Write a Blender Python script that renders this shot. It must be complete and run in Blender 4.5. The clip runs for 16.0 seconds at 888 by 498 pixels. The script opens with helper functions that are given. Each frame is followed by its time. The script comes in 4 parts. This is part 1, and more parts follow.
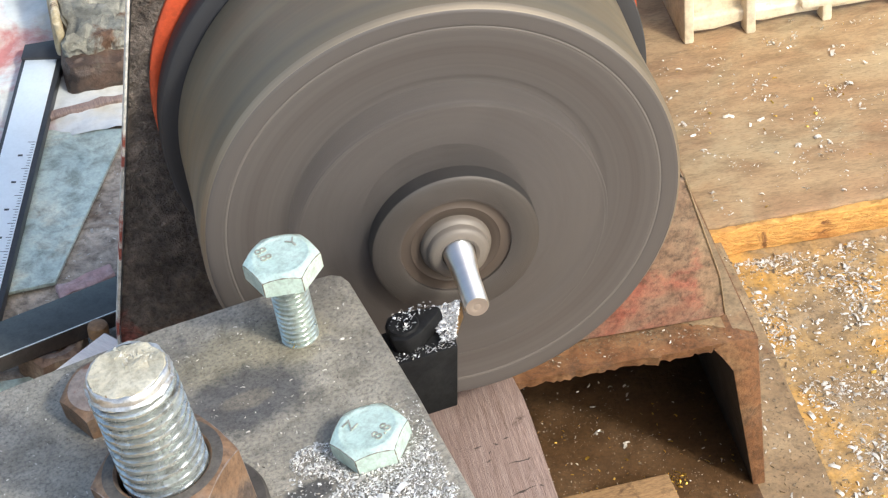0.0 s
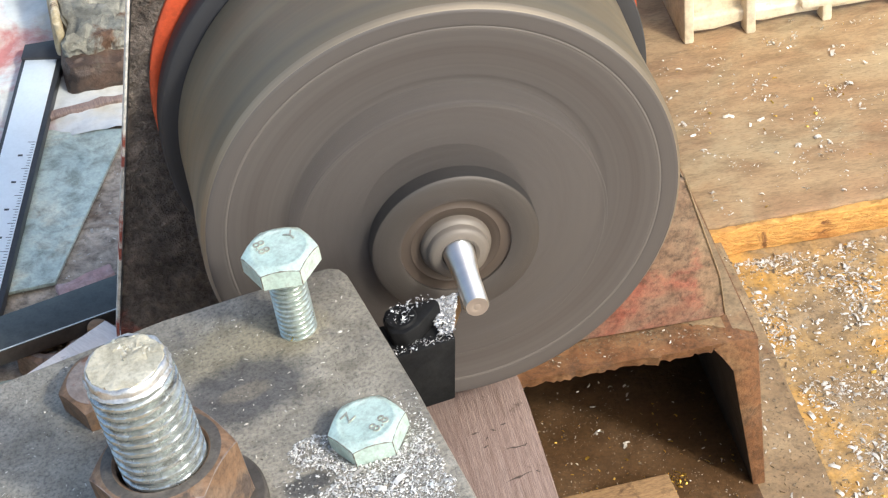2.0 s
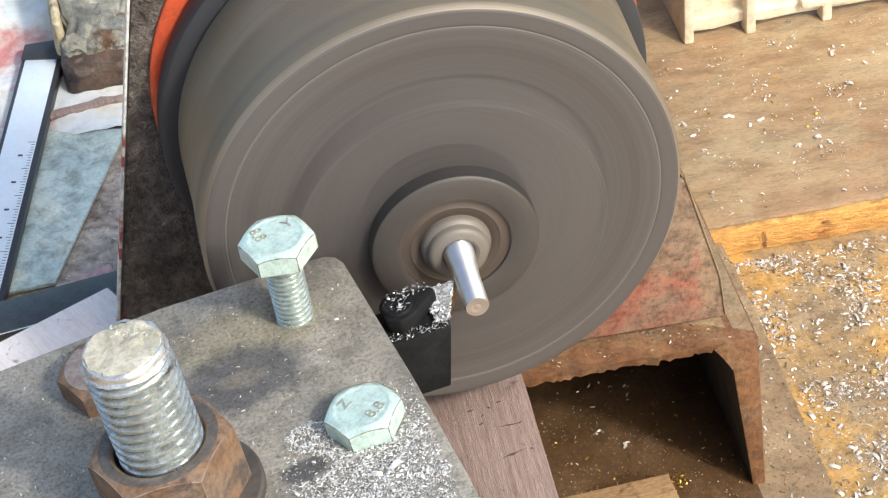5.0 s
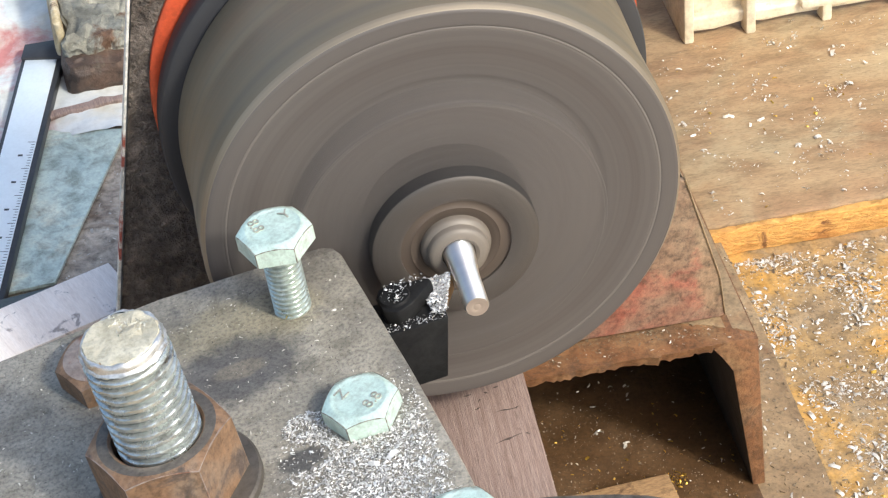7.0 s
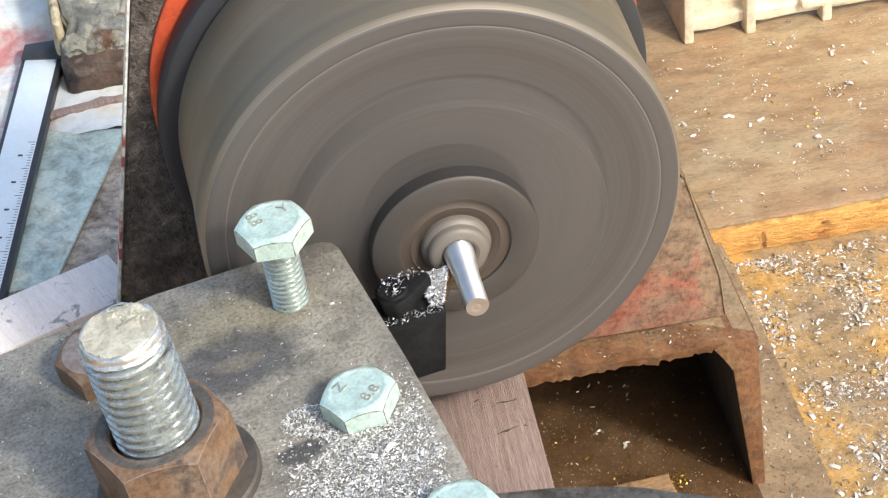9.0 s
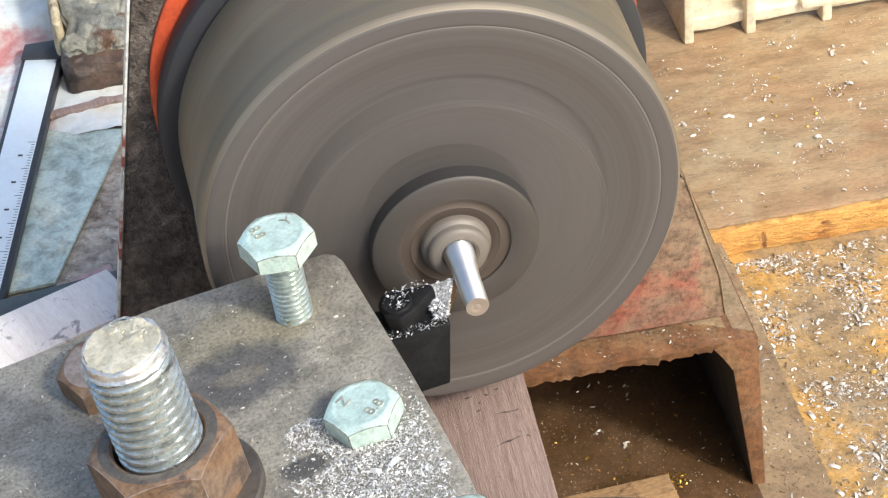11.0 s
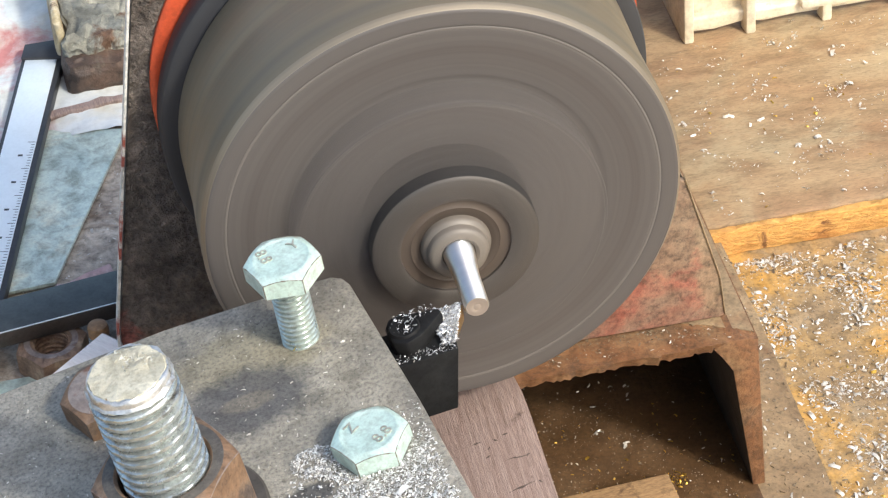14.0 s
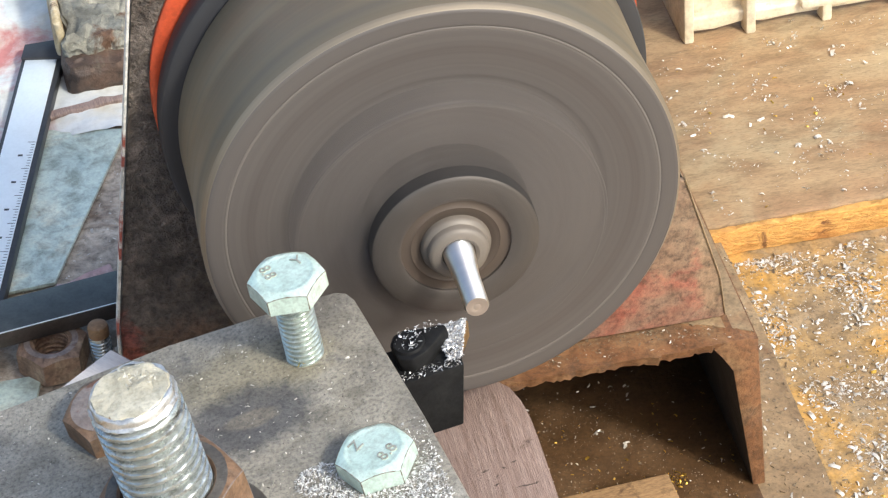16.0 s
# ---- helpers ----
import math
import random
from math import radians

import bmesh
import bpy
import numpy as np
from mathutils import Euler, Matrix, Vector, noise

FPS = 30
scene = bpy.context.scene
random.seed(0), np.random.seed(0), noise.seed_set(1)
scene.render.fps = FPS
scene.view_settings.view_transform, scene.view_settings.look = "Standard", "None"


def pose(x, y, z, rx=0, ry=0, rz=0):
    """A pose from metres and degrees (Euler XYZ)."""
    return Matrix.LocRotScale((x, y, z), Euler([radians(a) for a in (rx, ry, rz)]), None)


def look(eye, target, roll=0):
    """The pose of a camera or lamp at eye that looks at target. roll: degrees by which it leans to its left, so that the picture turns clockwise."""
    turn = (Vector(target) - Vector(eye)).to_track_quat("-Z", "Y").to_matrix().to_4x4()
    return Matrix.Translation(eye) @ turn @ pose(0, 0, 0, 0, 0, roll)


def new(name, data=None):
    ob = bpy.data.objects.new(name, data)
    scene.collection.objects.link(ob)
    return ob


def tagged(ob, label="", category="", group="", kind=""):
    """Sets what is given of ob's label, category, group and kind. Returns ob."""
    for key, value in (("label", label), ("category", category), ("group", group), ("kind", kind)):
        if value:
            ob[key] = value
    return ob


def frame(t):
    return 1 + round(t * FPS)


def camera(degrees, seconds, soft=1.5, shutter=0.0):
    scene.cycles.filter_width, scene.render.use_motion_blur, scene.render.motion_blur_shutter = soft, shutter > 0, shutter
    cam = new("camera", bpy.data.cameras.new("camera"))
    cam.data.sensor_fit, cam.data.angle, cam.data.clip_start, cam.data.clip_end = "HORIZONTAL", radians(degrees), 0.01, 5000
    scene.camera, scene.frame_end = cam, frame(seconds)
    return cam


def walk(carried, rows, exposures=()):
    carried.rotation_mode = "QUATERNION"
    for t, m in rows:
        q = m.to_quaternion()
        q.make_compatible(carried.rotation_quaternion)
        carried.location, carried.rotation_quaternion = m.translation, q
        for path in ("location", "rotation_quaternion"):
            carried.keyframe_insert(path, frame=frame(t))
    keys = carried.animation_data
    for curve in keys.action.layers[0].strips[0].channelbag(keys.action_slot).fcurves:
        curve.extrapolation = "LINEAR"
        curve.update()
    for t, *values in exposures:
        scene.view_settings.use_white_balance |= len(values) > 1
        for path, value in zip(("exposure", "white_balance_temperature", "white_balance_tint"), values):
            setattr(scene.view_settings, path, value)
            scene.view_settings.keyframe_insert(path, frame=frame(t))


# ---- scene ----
cam = camera(17.82, 16.0, soft=1.25, shutter=1.43)
Z0 = 0.150            # height of the spindle axis above the bench
EYE = Vector((-0.08062, -0.49568, 0.39607 + Z0))
VIEW = Matrix(((0.97708, 0.17342, -0.12345), (-0.20479, 0.60745, -0.76751), (-0.05812, 0.77520, 0.62904))).to_4x4()
HELD = Matrix.Translation(EYE) @ VIEW
walk(cam, [(0.0, HELD), (16.0, HELD)], exposures=[(0.0, 1.04, 6330, 5), (16.0, 1.04, 6330, 5)])

# ---- light ----
world = bpy.data.worlds.new("sky")
scene.world = world
world.use_nodes = True
wn = world.node_tree
sky = wn.nodes.new("ShaderNodeTexSky")
sky.sky_type, sky.sun_disc = "NISHITA", False
sky.air_density, sky.dust_density, sky.ozone_density = 0.9, 3.6, 0.6
sky.sun_elevation, sky.sun_rotation = radians(42), radians(144)
wn.links.new(sky.outputs[0], wn.nodes["Background"].inputs[0])
wn.nodes["Background"].inputs[1].default_value = 0.15
sun = new("sun", bpy.data.lights.new("sun", "SUN"))
sun.data.energy, sun.data.angle, sun.data.color = 1.5, radians(6), (1.0, 0.955, 0.88)
sun.matrix_world = look((0.435, -0.60, 0.67), (0, 0, 0))


# ---- materials ----
def ramp(nt, fac, stops):
    r = nt.nodes.new("ShaderNodeValToRGB")
    els = r.color_ramp.elements
    while len(els) < len(stops):
        els.new(0.5)
    for e, (pos, col) in zip(els, stops):
        e.position, e.color = pos, (*col, 1)
    nt.links.new(fac, r.inputs[0])
    return r.outputs[0]


def noise_fac(nt, vec, scale, detail=6, rough=0.6, stretch=None, warp=0.0):
    if stretch:
        mp = nt.nodes.new("ShaderNodeMapping")
        mp.inputs["Scale"].default_value = stretch
        nt.links.new(vec, mp.inputs[0])
        vec = mp.outputs[0]
    n = nt.nodes.new("ShaderNodeTexNoise")
    n.inputs["Scale"].default_value, n.inputs["Detail"].default_value = scale, detail
    n.inputs["Roughness"].default_value, n.inputs["Distortion"].default_value = rough, warp
    nt.links.new(vec, n.inputs["Vector"])
    return n.outputs[0]


def mix(nt, a, b, fac, mode="MIX"):
    m = nt.nodes.new("ShaderNodeMix")
    m.data_type, m.blend_type = "RGBA", mode
    for sock, val in ((m.inputs[0], fac), (m.inputs[6], a), (m.inputs[7], b)):
        if isinstance(val, (int, float)):
            sock.default_value = val
        elif isinstance(val, tuple):
            sock.default_value = (*val, 1)
        else:
            nt.links.new(val, sock)
    return m.outputs[2]


def mat(name, stops, scale=60, rough=(0.5, 0.8), metal=0.0, bump=0.3, fine=900, spots=None, spot_at=(0.58, 0.68),
        spot_scale=35, stretch=None, deep=0.0004, spec=0.5, grain=0.35, island=0.0, grime=0.45, patches=()):
    """Two scales of colour (broad patches, fine grain), stains with a shape of their own, relief and uneven gloss."""
    m = bpy.data.materials.new(name)
    m.use_nodes = True
    nt = m.node_tree
    bs = nt.nodes["Principled BSDF"]
    tc = nt.nodes.new("ShaderNodeTexCoord").outputs["Object"]
    broad = noise_fac(nt, tc, scale, 7, 0.62, stretch, 0.4)
    n = len(stops)
    col = ramp(nt, broad, [(0.32 + 0.36 * i / max(1, n - 1), c) for i, c in enumerate(stops)])
    tiny = noise_fac(nt, tc, fine, 4, 0.7, stretch)
    mid = noise_fac(nt, tc, scale * 4.5, 5, 0.7, stretch, 0.3)
    if spots:
        sp = noise_fac(nt, tc, spot_scale, 8, 0.66, None, 0.6)
        col = mix(nt, col, spots, ramp(nt, sp, [(spot_at[0], (0, 0, 0)), (spot_at[1], (1, 1, 1))]))
    for (cx, cy, cz), (rx, ry, rz), tone in patches:
        sub = nt.nodes.new("ShaderNodeVectorMath")
        sub.operation = "SUBTRACT"
        nt.links.new(tc, sub.inputs[0])
        sub.inputs[1].default_value = (cx / 1000, cy / 1000, cz / 1000)
        div = nt.nodes.new("ShaderNodeVectorMath")
        div.operation = "DIVIDE"
        nt.links.new(sub.outputs[0], div.inputs[0])
        div.inputs[1].default_value = (rx / 1000, ry / 1000, rz / 1000)
        far = nt.nodes.new("ShaderNodeVectorMath")
        far.operation = "LENGTH"
        nt.links.new(div.outputs[0], far.inputs[0])
        rag = nt.nodes.new("ShaderNodeMath")
        rag.operation = "MULTIPLY_ADD"
        nt.links.new(noise_fac(nt, tc, 150, 9, 0.68, None, 0.8), rag.inputs[0])
        rag.inputs[1].default_value = 1.1
        nt.links.new(far.outputs["Value"], rag.inputs[2])
        half = nt.nodes.new("ShaderNodeMath")
        half.operation = "MULTIPLY"
        half.inputs[1].default_value = 0.5
        nt.links.new(rag.outputs[0], half.inputs[0])
        col = mix(nt, col, tone, ramp(nt, half.outputs[0], [(0.0, (0.86,) * 3), (0.62, (0.78,) * 3), (0.77, (0, 0, 0))]))
    col = mix(nt, col, ramp(nt, tiny, [(0.3, (0.45, 0.45, 0.45)), (0.5, (1, 1, 1)), (0.75, (1.35, 1.3, 1.25))]), grain, "MULTIPLY")
    col = mix(nt, col, ramp(nt, mid, [(0.36, (0.55, 0.53, 0.5)), (0.52, (1, 1, 1)), (0.72, (1.3, 1.28, 1.25))]), grime, "MULTIPLY")
    if island:
        geo = nt.nodes.new("ShaderNodeNewGeometry")
        col = mix(nt, col, ramp(nt, geo.outputs["Random Per Island"], [(0.0, (0.2, 0.18, 0.15)), (0.5, (0.85, 0.85, 0.85)), (1.0, (1.5, 1.5, 1.5))]), island, "MULTIPLY")
    nt.links.new(col, bs.inputs["Base Color"])
    nt.links.new(ramp(nt, broad, [(0.3, (rough[0],) * 3), (0.7, (rough[1],) * 3)]), bs.inputs["Roughness"])
    bs.inputs["Metallic"].default_value = metal
    bs.inputs["Specular IOR Level"].default_value = spec
    if bump:
        b = nt.nodes.new("ShaderNodeBump")
        b.inputs["Strength"].default_value, b.inputs["Distance"].default_value = bump, deep
        hsum = mix(nt, mid, tiny, 0.5)
        nt.links.new(hsum, b.inputs["Height"])
        nt.links.new(b.outputs[0], bs.inputs["Normal"])
    return m


def turned(name, stops, rough, metal, rings=900, bump=0.15, aniso=0.0):
    """Turned metal: fine concentric tool marks round the local y axis."""
    m = bpy.data.materials.new(name)
    m.use_nodes = True
    nt = m.node_tree
    bs = nt.nodes["Principled BSDF"]
    tc = nt.nodes.new("ShaderNodeTexCoord").outputs["Object"]
    sep = nt.nodes.new("ShaderNodeSeparateXYZ")
    nt.links.new(tc, sep.inputs[0])
    com = nt.nodes.new("ShaderNodeCombineXYZ")
    nt.links.new(sep.outputs[0], com.inputs[0])
    nt.links.new(sep.outputs[2], com.inputs[1])
    ln = nt.nodes.new("ShaderNodeVectorMath")
    ln.operation = "LENGTH"
    nt.links.new(com.outputs[0], ln.inputs[0])
    add = nt.nodes.new("ShaderNodeMath")
    add.operation = "MULTIPLY_ADD"
    nt.links.new(sep.outputs[1], add.inputs[0])
    add.inputs[1].default_value = 0.8
    nt.links.new(ln.outputs["Value"], add.inputs[2])
    facs = []
    for sc in (rings * 0.14, rings):
        n = nt.nodes.new("ShaderNodeTexNoise")
        n.noise_dimensions = "1D"
        n.inputs["Scale"].default_value, n.inputs["Detail"].default_value = sc, 5
        nt.links.new(add.outputs[0], n.inputs["W"])
        facs.append(n.outputs[0])
    col = ramp(nt, facs[0], [(0.3 + 0.4 * i / max(1, len(stops) - 1), c) for i, c in enumerate(stops)])
    col = mix(nt, col, ramp(nt, facs[1], [(0.35, (0.85, 0.85, 0.85)), (0.65, (1.12, 1.12, 1.12))]), 0.3, "MULTIPLY")
    nt.links.new(col, bs.inputs["Base Color"])
    nt.links.new(ramp(nt, facs[0], [(0.3, (rough[0],) * 3), (0.7, (rough[1],) * 3)]), bs.inputs["Roughness"])
    bs.inputs["Metallic"].default_value = metal
    if aniso:
        tan = nt.nodes.new("ShaderNodeTangent")
        tan.direction_type, tan.axis = "RADIAL", "Y"
        nt.links.new(tan.outputs[0], bs.inputs["Tangent"])
        bs.inputs["Anisotropic"].default_value = aniso
        bs.inputs["Anisotropic Rotation"].default_value = 0.25
    b = nt.nodes.new("ShaderNodeBump")
    b.inputs["Strength"].default_value, b.inputs["Distance"].default_value = bump, 0.0002
    nt.links.new(facs[1], b.inputs["Height"])
    nt.links.new(b.outputs[0], bs.inputs["Normal"])
    return m


M = {
    "chuck": turned("blackened turned steel", [(0.098, 0.085, 0.079), (0.110, 0.097, 0.090), (0.102, 0.091, 0.086)], (0.45, 0.58), 0.3, 900, 0.08),
    "chuckside": turned("oily chuck side", [(0.152, 0.122, 0.080), (0.182, 0.146, 0.094), (0.148, 0.125, 0.090)], (0.45, 0.6), 0.35),
    "edge": turned("bright worn edge", [(0.22, 0.18, 0.13), (0.28, 0.235, 0.175)], (0.40, 0.52), 0.5),
    "softedge": turned("dull worn edge", [(0.125, 0.110, 0.099), (0.15, 0.133, 0.12)], (0.5, 0.6), 0.15),
    "nosedark": turned("near-black nose side", [(0.010, 0.009, 0.008), (0.026, 0.023, 0.021)], (0.6, 0.7), 0.0),
    "backplate": turned("dark backplate", [(0.028, 0.028, 0.032), (0.04, 0.04, 0.042)], (0.5, 0.65), 0.2),
    "jaw": turned("jaw steel", [(0.072, 0.063, 0.057), (0.098, 0.086, 0.077)], (0.38, 0.5), 0.4),
    "collet": turned("dull collet nose", [(0.135, 0.115, 0.095), (0.175, 0.15, 0.126)], (0.5, 0.6), 0.1),
    "rod": turned("freshly turned bright steel", [(0.80, 0.80, 0.82), (0.88, 0.87, 0.86)], (0.48, 0.54), 1.0, 300, 0.0, 1.0),
    "recess": turned("brown stained steel", [(0.060, 0.046, 0.036), (0.095, 0.072, 0.057)], (0.45, 0.6), 0.3),
    "rodend": turned("faced rod end", [(0.5, 0.4, 0.33), (0.6, 0.5, 0.42)], (0.4, 0.5), 0.8),
    "orange": mat("orange enamel", [(0.42, 0.06, 0.022), (0.54, 0.085, 0.03)], 80, (0.35, 0.5), 0, 0.1, 600, (0.12, 0.06, 0.04), (0.66, 0.72)),
    "casting": mat("rough black casting", [(0.075, 0.063, 0.054), (0.155, 0.128, 0.108), (0.30, 0.25, 0.21)], 90, (0.38, 0.75), 0, 1.0, 480, (0.15, 0.07, 0.04), (0.62, 0.72), 30, deep=0.006, grain=1.0, grime=0.9,
                   patches=(((-62, 0, 8), (30, 12, 26), (0.23, 0.135, 0.09)), ((-46, 0, 8), (14, 12, 12), (0.36, 0.20, 0.10)), ((-62, 0, 1.5), (13, 12, 4), (0.36, 0.10, 0.075)), ((-75, 0, 14), (6.0, 12, 24), (0.42, 0.11, 0.08)))),
    "redpaint": mat("faded red paint on iron", [(0.20, 0.050, 0.034), (0.26, 0.094, 0.062), (0.22, 0.135, 0.09)], 50, (0.5, 0.75), 0, 0.6, 700, (0.21, 0.155, 0.11), (0.50, 0.68), 38, deep=0.0012, grime=0.9, grain=1.0,
                    patches=(((62, -1.4, 46), (46, 30, 32), (0.19, 0.138, 0.088)), ((78, -1.4, 24), (6, 30, 26), (0.24, 0.175, 0.11)))),
    "rust": mat("rusty brown steel", [(0.135, 0.058, 0.024), (0.195, 0.092, 0.039), (0.24, 0.142, 0.07)], 60, (0.55, 0.85), 0.1, 0.8, 800, (0.13, 0.075, 0.045), (0.60, 0.72), 55, deep=0.0009, grain=0.7, grime=0.8),
    "edgepaint": mat("chipped grey primer edge", [(0.50, 0.48, 0.44), (0.68, 0.66, 0.60)], 60, (0.5, 0.7), 0, 0.4, 700, (0.32, 0.085, 0.06), (0.53, 0.58), 45, grime=0.7),
    # near-black that puts the channel's inner shade into the colour
    "soot": mat("iron blackened to deepen shade", [(0.035, 0.033, 0.033), (0.065, 0.059, 0.055)], 80, (0.45, 0.7), 0.1, 0.6, 600, deep=0.0006),
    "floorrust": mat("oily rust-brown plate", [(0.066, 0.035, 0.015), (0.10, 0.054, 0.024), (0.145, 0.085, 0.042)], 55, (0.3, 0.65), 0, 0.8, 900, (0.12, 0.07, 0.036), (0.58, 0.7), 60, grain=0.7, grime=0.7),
    "wear": mat("dark worn plating", [(0.13, 0.10, 0.072), (0.25, 0.205, 0.15)], 250, (0.4, 0.65), 0.4, 0.3, 900, (0.40, 0.42, 0.36), (0.54, 0.58), 260),
    "nutgrime": mat("grey greasy dirt", [(0.055, 0.05, 0.046), (0.10, 0.09, 0.08), (0.16, 0.14, 0.12)], 130, (0.5, 0.8), 0.2, 0.7, 800, (0.20, 0.12, 0.07), (0.62, 0.70), 140, grain=0.7),
    "oldtop": mat("pinkish grey worn steel", [(0.20, 0.15, 0.125), (0.30, 0.245, 0.215), (0.40, 0.36, 0.33)], 110, (0.4, 0.6), 0.35, 0.5, 800, (0.19, 0.095, 0.06), (0.52, 0.62), 110, grain=0.5),
    "offcut": mat("raw tan wood", [(0.30, 0.17, 0.075), (0.38, 0.235, 0.115), (0.33, 0.20, 0.10)], 60, (0.6, 0.8), 0, 0.5, 700, (0.16, 0.09, 0.045), (0.6, 0.7), 90, (1.0, 4.0, 1.0), grain=0.6, grime=0.6),
    "dirt": mat("loose brown dirt", [(0.13, 0.095, 0.06), (0.26, 0.195, 0.125)], 200, (0.7, 0.9), 0, 0, 900, island=0.5, grain=0.3),
    "scratch": mat("dark oily scratch", [(0.07, 0.05, 0.042), (0.12, 0.088, 0.075)], 300, (0.5, 0.7), 0, 0.2, 900),
    "screwrust": mat("orange rusted head", [(0.19, 0.10, 0.05), (0.31, 0.18, 0.085)], 160, (0.5, 0.7), 0.1, 0.5, 900, (0.5, 0.4, 0.26), (0.58, 0.68), 150),
    "toolchip": mat("fine grey chips", [(0.55, 0.54, 0.53), (0.80, 0.80, 0.80)], 300, (0.2, 0.4), 0.5, 0, 900, island=0.7, grain=0.1),
    "oldrim": mat("pale yellowish scale", [(0.24, 0.16, 0.08), (0.42, 0.34, 0.2), (0.56, 0.5, 0.38)], 90, (0.6, 0.8), 0, 0.5, 700, (0.12, 0.07, 0.04), (0.58, 0.66), 90),
    "oldcream": mat("cream crust", [(0.46, 0.44, 0.36), (0.60, 0.58, 0.50)], 200, (0.6, 0.8), 0, 0.3, 900, island=0.3),
    "tan": mat("dusty tan plate", [(0.20, 0.13, 0.067), (0.26, 0.178, 0.097), (0.31, 0.225, 0.13)], 50, (0.6, 0.85), 0, 0.7, 900, (0.22, 0.12, 0.06), (0.56, 0.7), 55, grain=0.55, grime=0.5),
    "plank": mat("worn brown board", [(0.265, 0.15, 0.076), (0.315, 0.207, 0.11), (0.35, 0.25, 0.14)], 16, (0.55, 0.8), 0, 0.3, 500, (0.36, 0.28, 0.165), (0.46, 0.64), 22, (1.0, 3.0, 1.0), grime=0.6, grain=0.5),
    "plankedge": mat("raw orange wood edge", [(0.50, 0.24, 0.055), (0.62, 0.33, 0.09), (0.46, 0.20, 0.05)], 45, (0.6, 0.8), 0, 1.0, 260, (0.20, 0.085, 0.025), (0.62, 0.68), 90, (1.0, 1.0, 3.0), deep=0.0025),
    "bench": mat("yellow-ochre bench strewn with dirt", [(0.22, 0.15, 0.085), (0.35, 0.225, 0.095), (0.55, 0.285, 0.045)], 32, (0.55, 0.85), 0, 0.6, 700, (0.31, 0.225, 0.13), (0.50, 0.66), 95, grain=0.7, grime=0.8),
    "crate": mat("cream plastic", [(0.58, 0.50, 0.35), (0.70, 0.63, 0.49)], 40, (0.4, 0.6), 0, 0.12, 500, (0.42, 0.32, 0.16), (0.66, 0.74), 60),
    "plate": mat("dirty grey steel plate", [(0.185, 0.172, 0.150), (0.262, 0.241, 0.20), (0.345, 0.322, 0.28)], 40, (0.45, 0.8), 0.15, 1.0, 1150, (0.13, 0.122, 0.118), (0.58, 0.70), 75, grain=1.0, grime=0.6, deep=0.0007,
                 patches=(((-50, -33, 6), (20, 11, 9), (0.27, 0.24, 0.17)), ((-53, -47, 6), (17, 12, 9), (0.068, 0.068, 0.074)), ((-53, -47, 6), (7.0, 3.2, 9), (0.165, 0.145, 0.118)), ((-44.5, -80, 6), (6, 4, 9), (0.05, 0.05, 0.052)))),
    "apron": mat("dark grimy cast iron", [(0.05, 0.047, 0.044), (0.10, 0.094, 0.088), (0.17, 0.16, 0.148)], 70, (0.5, 0.8), 0.1, 0.9, 800, (0.22, 0.21, 0.19), (0.60, 0.68), 80, grain=0.9, grime=0.8),
    "plateside": mat("dark steel side", [(0.07, 0.06, 0.05), (0.11, 0.095, 0.08)], 60, (0.5, 0.7), 0.3, 0.3, 800),
    "zinc": mat("zinc-plated bolt steel", [(0.50, 0.64, 0.57), (0.62, 0.74, 0.67)], 120, (0.3, 0.45), 0.35, 0.15, 1500, (0.27, 0.25, 0.19), (0.60, 0.70), 130, grain=0.3, grime=0.4),
    "zincthread": mat("zinc-plated thread", [(0.50, 0.57, 0.53), (0.62, 0.69, 0.65)], 150, (0.25, 0.4), 0.8, 0.3, 1600, (0.30, 0.31, 0.27), (0.56, 0.68), 140, grain=0.3),
    "stud": mat("galvanised stud thread", [(0.40, 0.43, 0.42), (0.56, 0.60, 0.59)], 150, (0.16, 0.34), 0.75, 0.12, 1600, (0.22, 0.21, 0.19), (0.58, 0.68), 140, grain=0.35, grime=0.55),
    "burr": mat("peened bright steel", [(0.46, 0.46, 0.45), (0.68, 0.68, 0.67)], 160, (0.25, 0.4), 0.7, 0.6, 900, (0.26, 0.21, 0.15), (0.62, 0.70), 130, grain=0.4),
    "studtop": mat("dirty stud end", [(0.40, 0.365, 0.27), (0.48, 0.445, 0.345), (0.58, 0.55, 0.45)], 110, (0.5, 0.75), 0.15, 0.8, 900, (0.25, 0.17, 0.09), (0.66, 0.70), 200, deep=0.0005, grime=0.35, grain=0.6),
    "rustnut": mat("brown rusted nut", [(0.135, 0.08, 0.046), (0.22, 0.13, 0.075), (0.21, 0.16, 0.12)], 90, (0.45, 0.7), 0.25, 0.6, 900, (0.10, 0.075, 0.062), (0.53, 0.64), 110, grain=0.6, grime=0.7),
    "nut": mat("dirty rusted loose nut", [(0.16, 0.095, 0.062), (0.26, 0.165, 0.108), (0.44, 0.325, 0.215)], 110, (0.5, 0.75), 0.15, 0.8, 800, (0.30, 0.23, 0.155), (0.60, 0.74), 100, grain=0.6, grime=0.8),
    "toolblack": mat("black oxide tool steel", [(0.010, 0.010, 0.011), (0.018, 0.018, 0.018)], 90, (0.42, 0.6), 0.1, 0.2, 1200, spec=0.1),
    "carbide": mat("gold-coated carbide", [(0.24, 0.15, 0.06), (0.36, 0.24, 0.11)], 200, (0.3, 0.45), 0.8, 0.1, 1500),
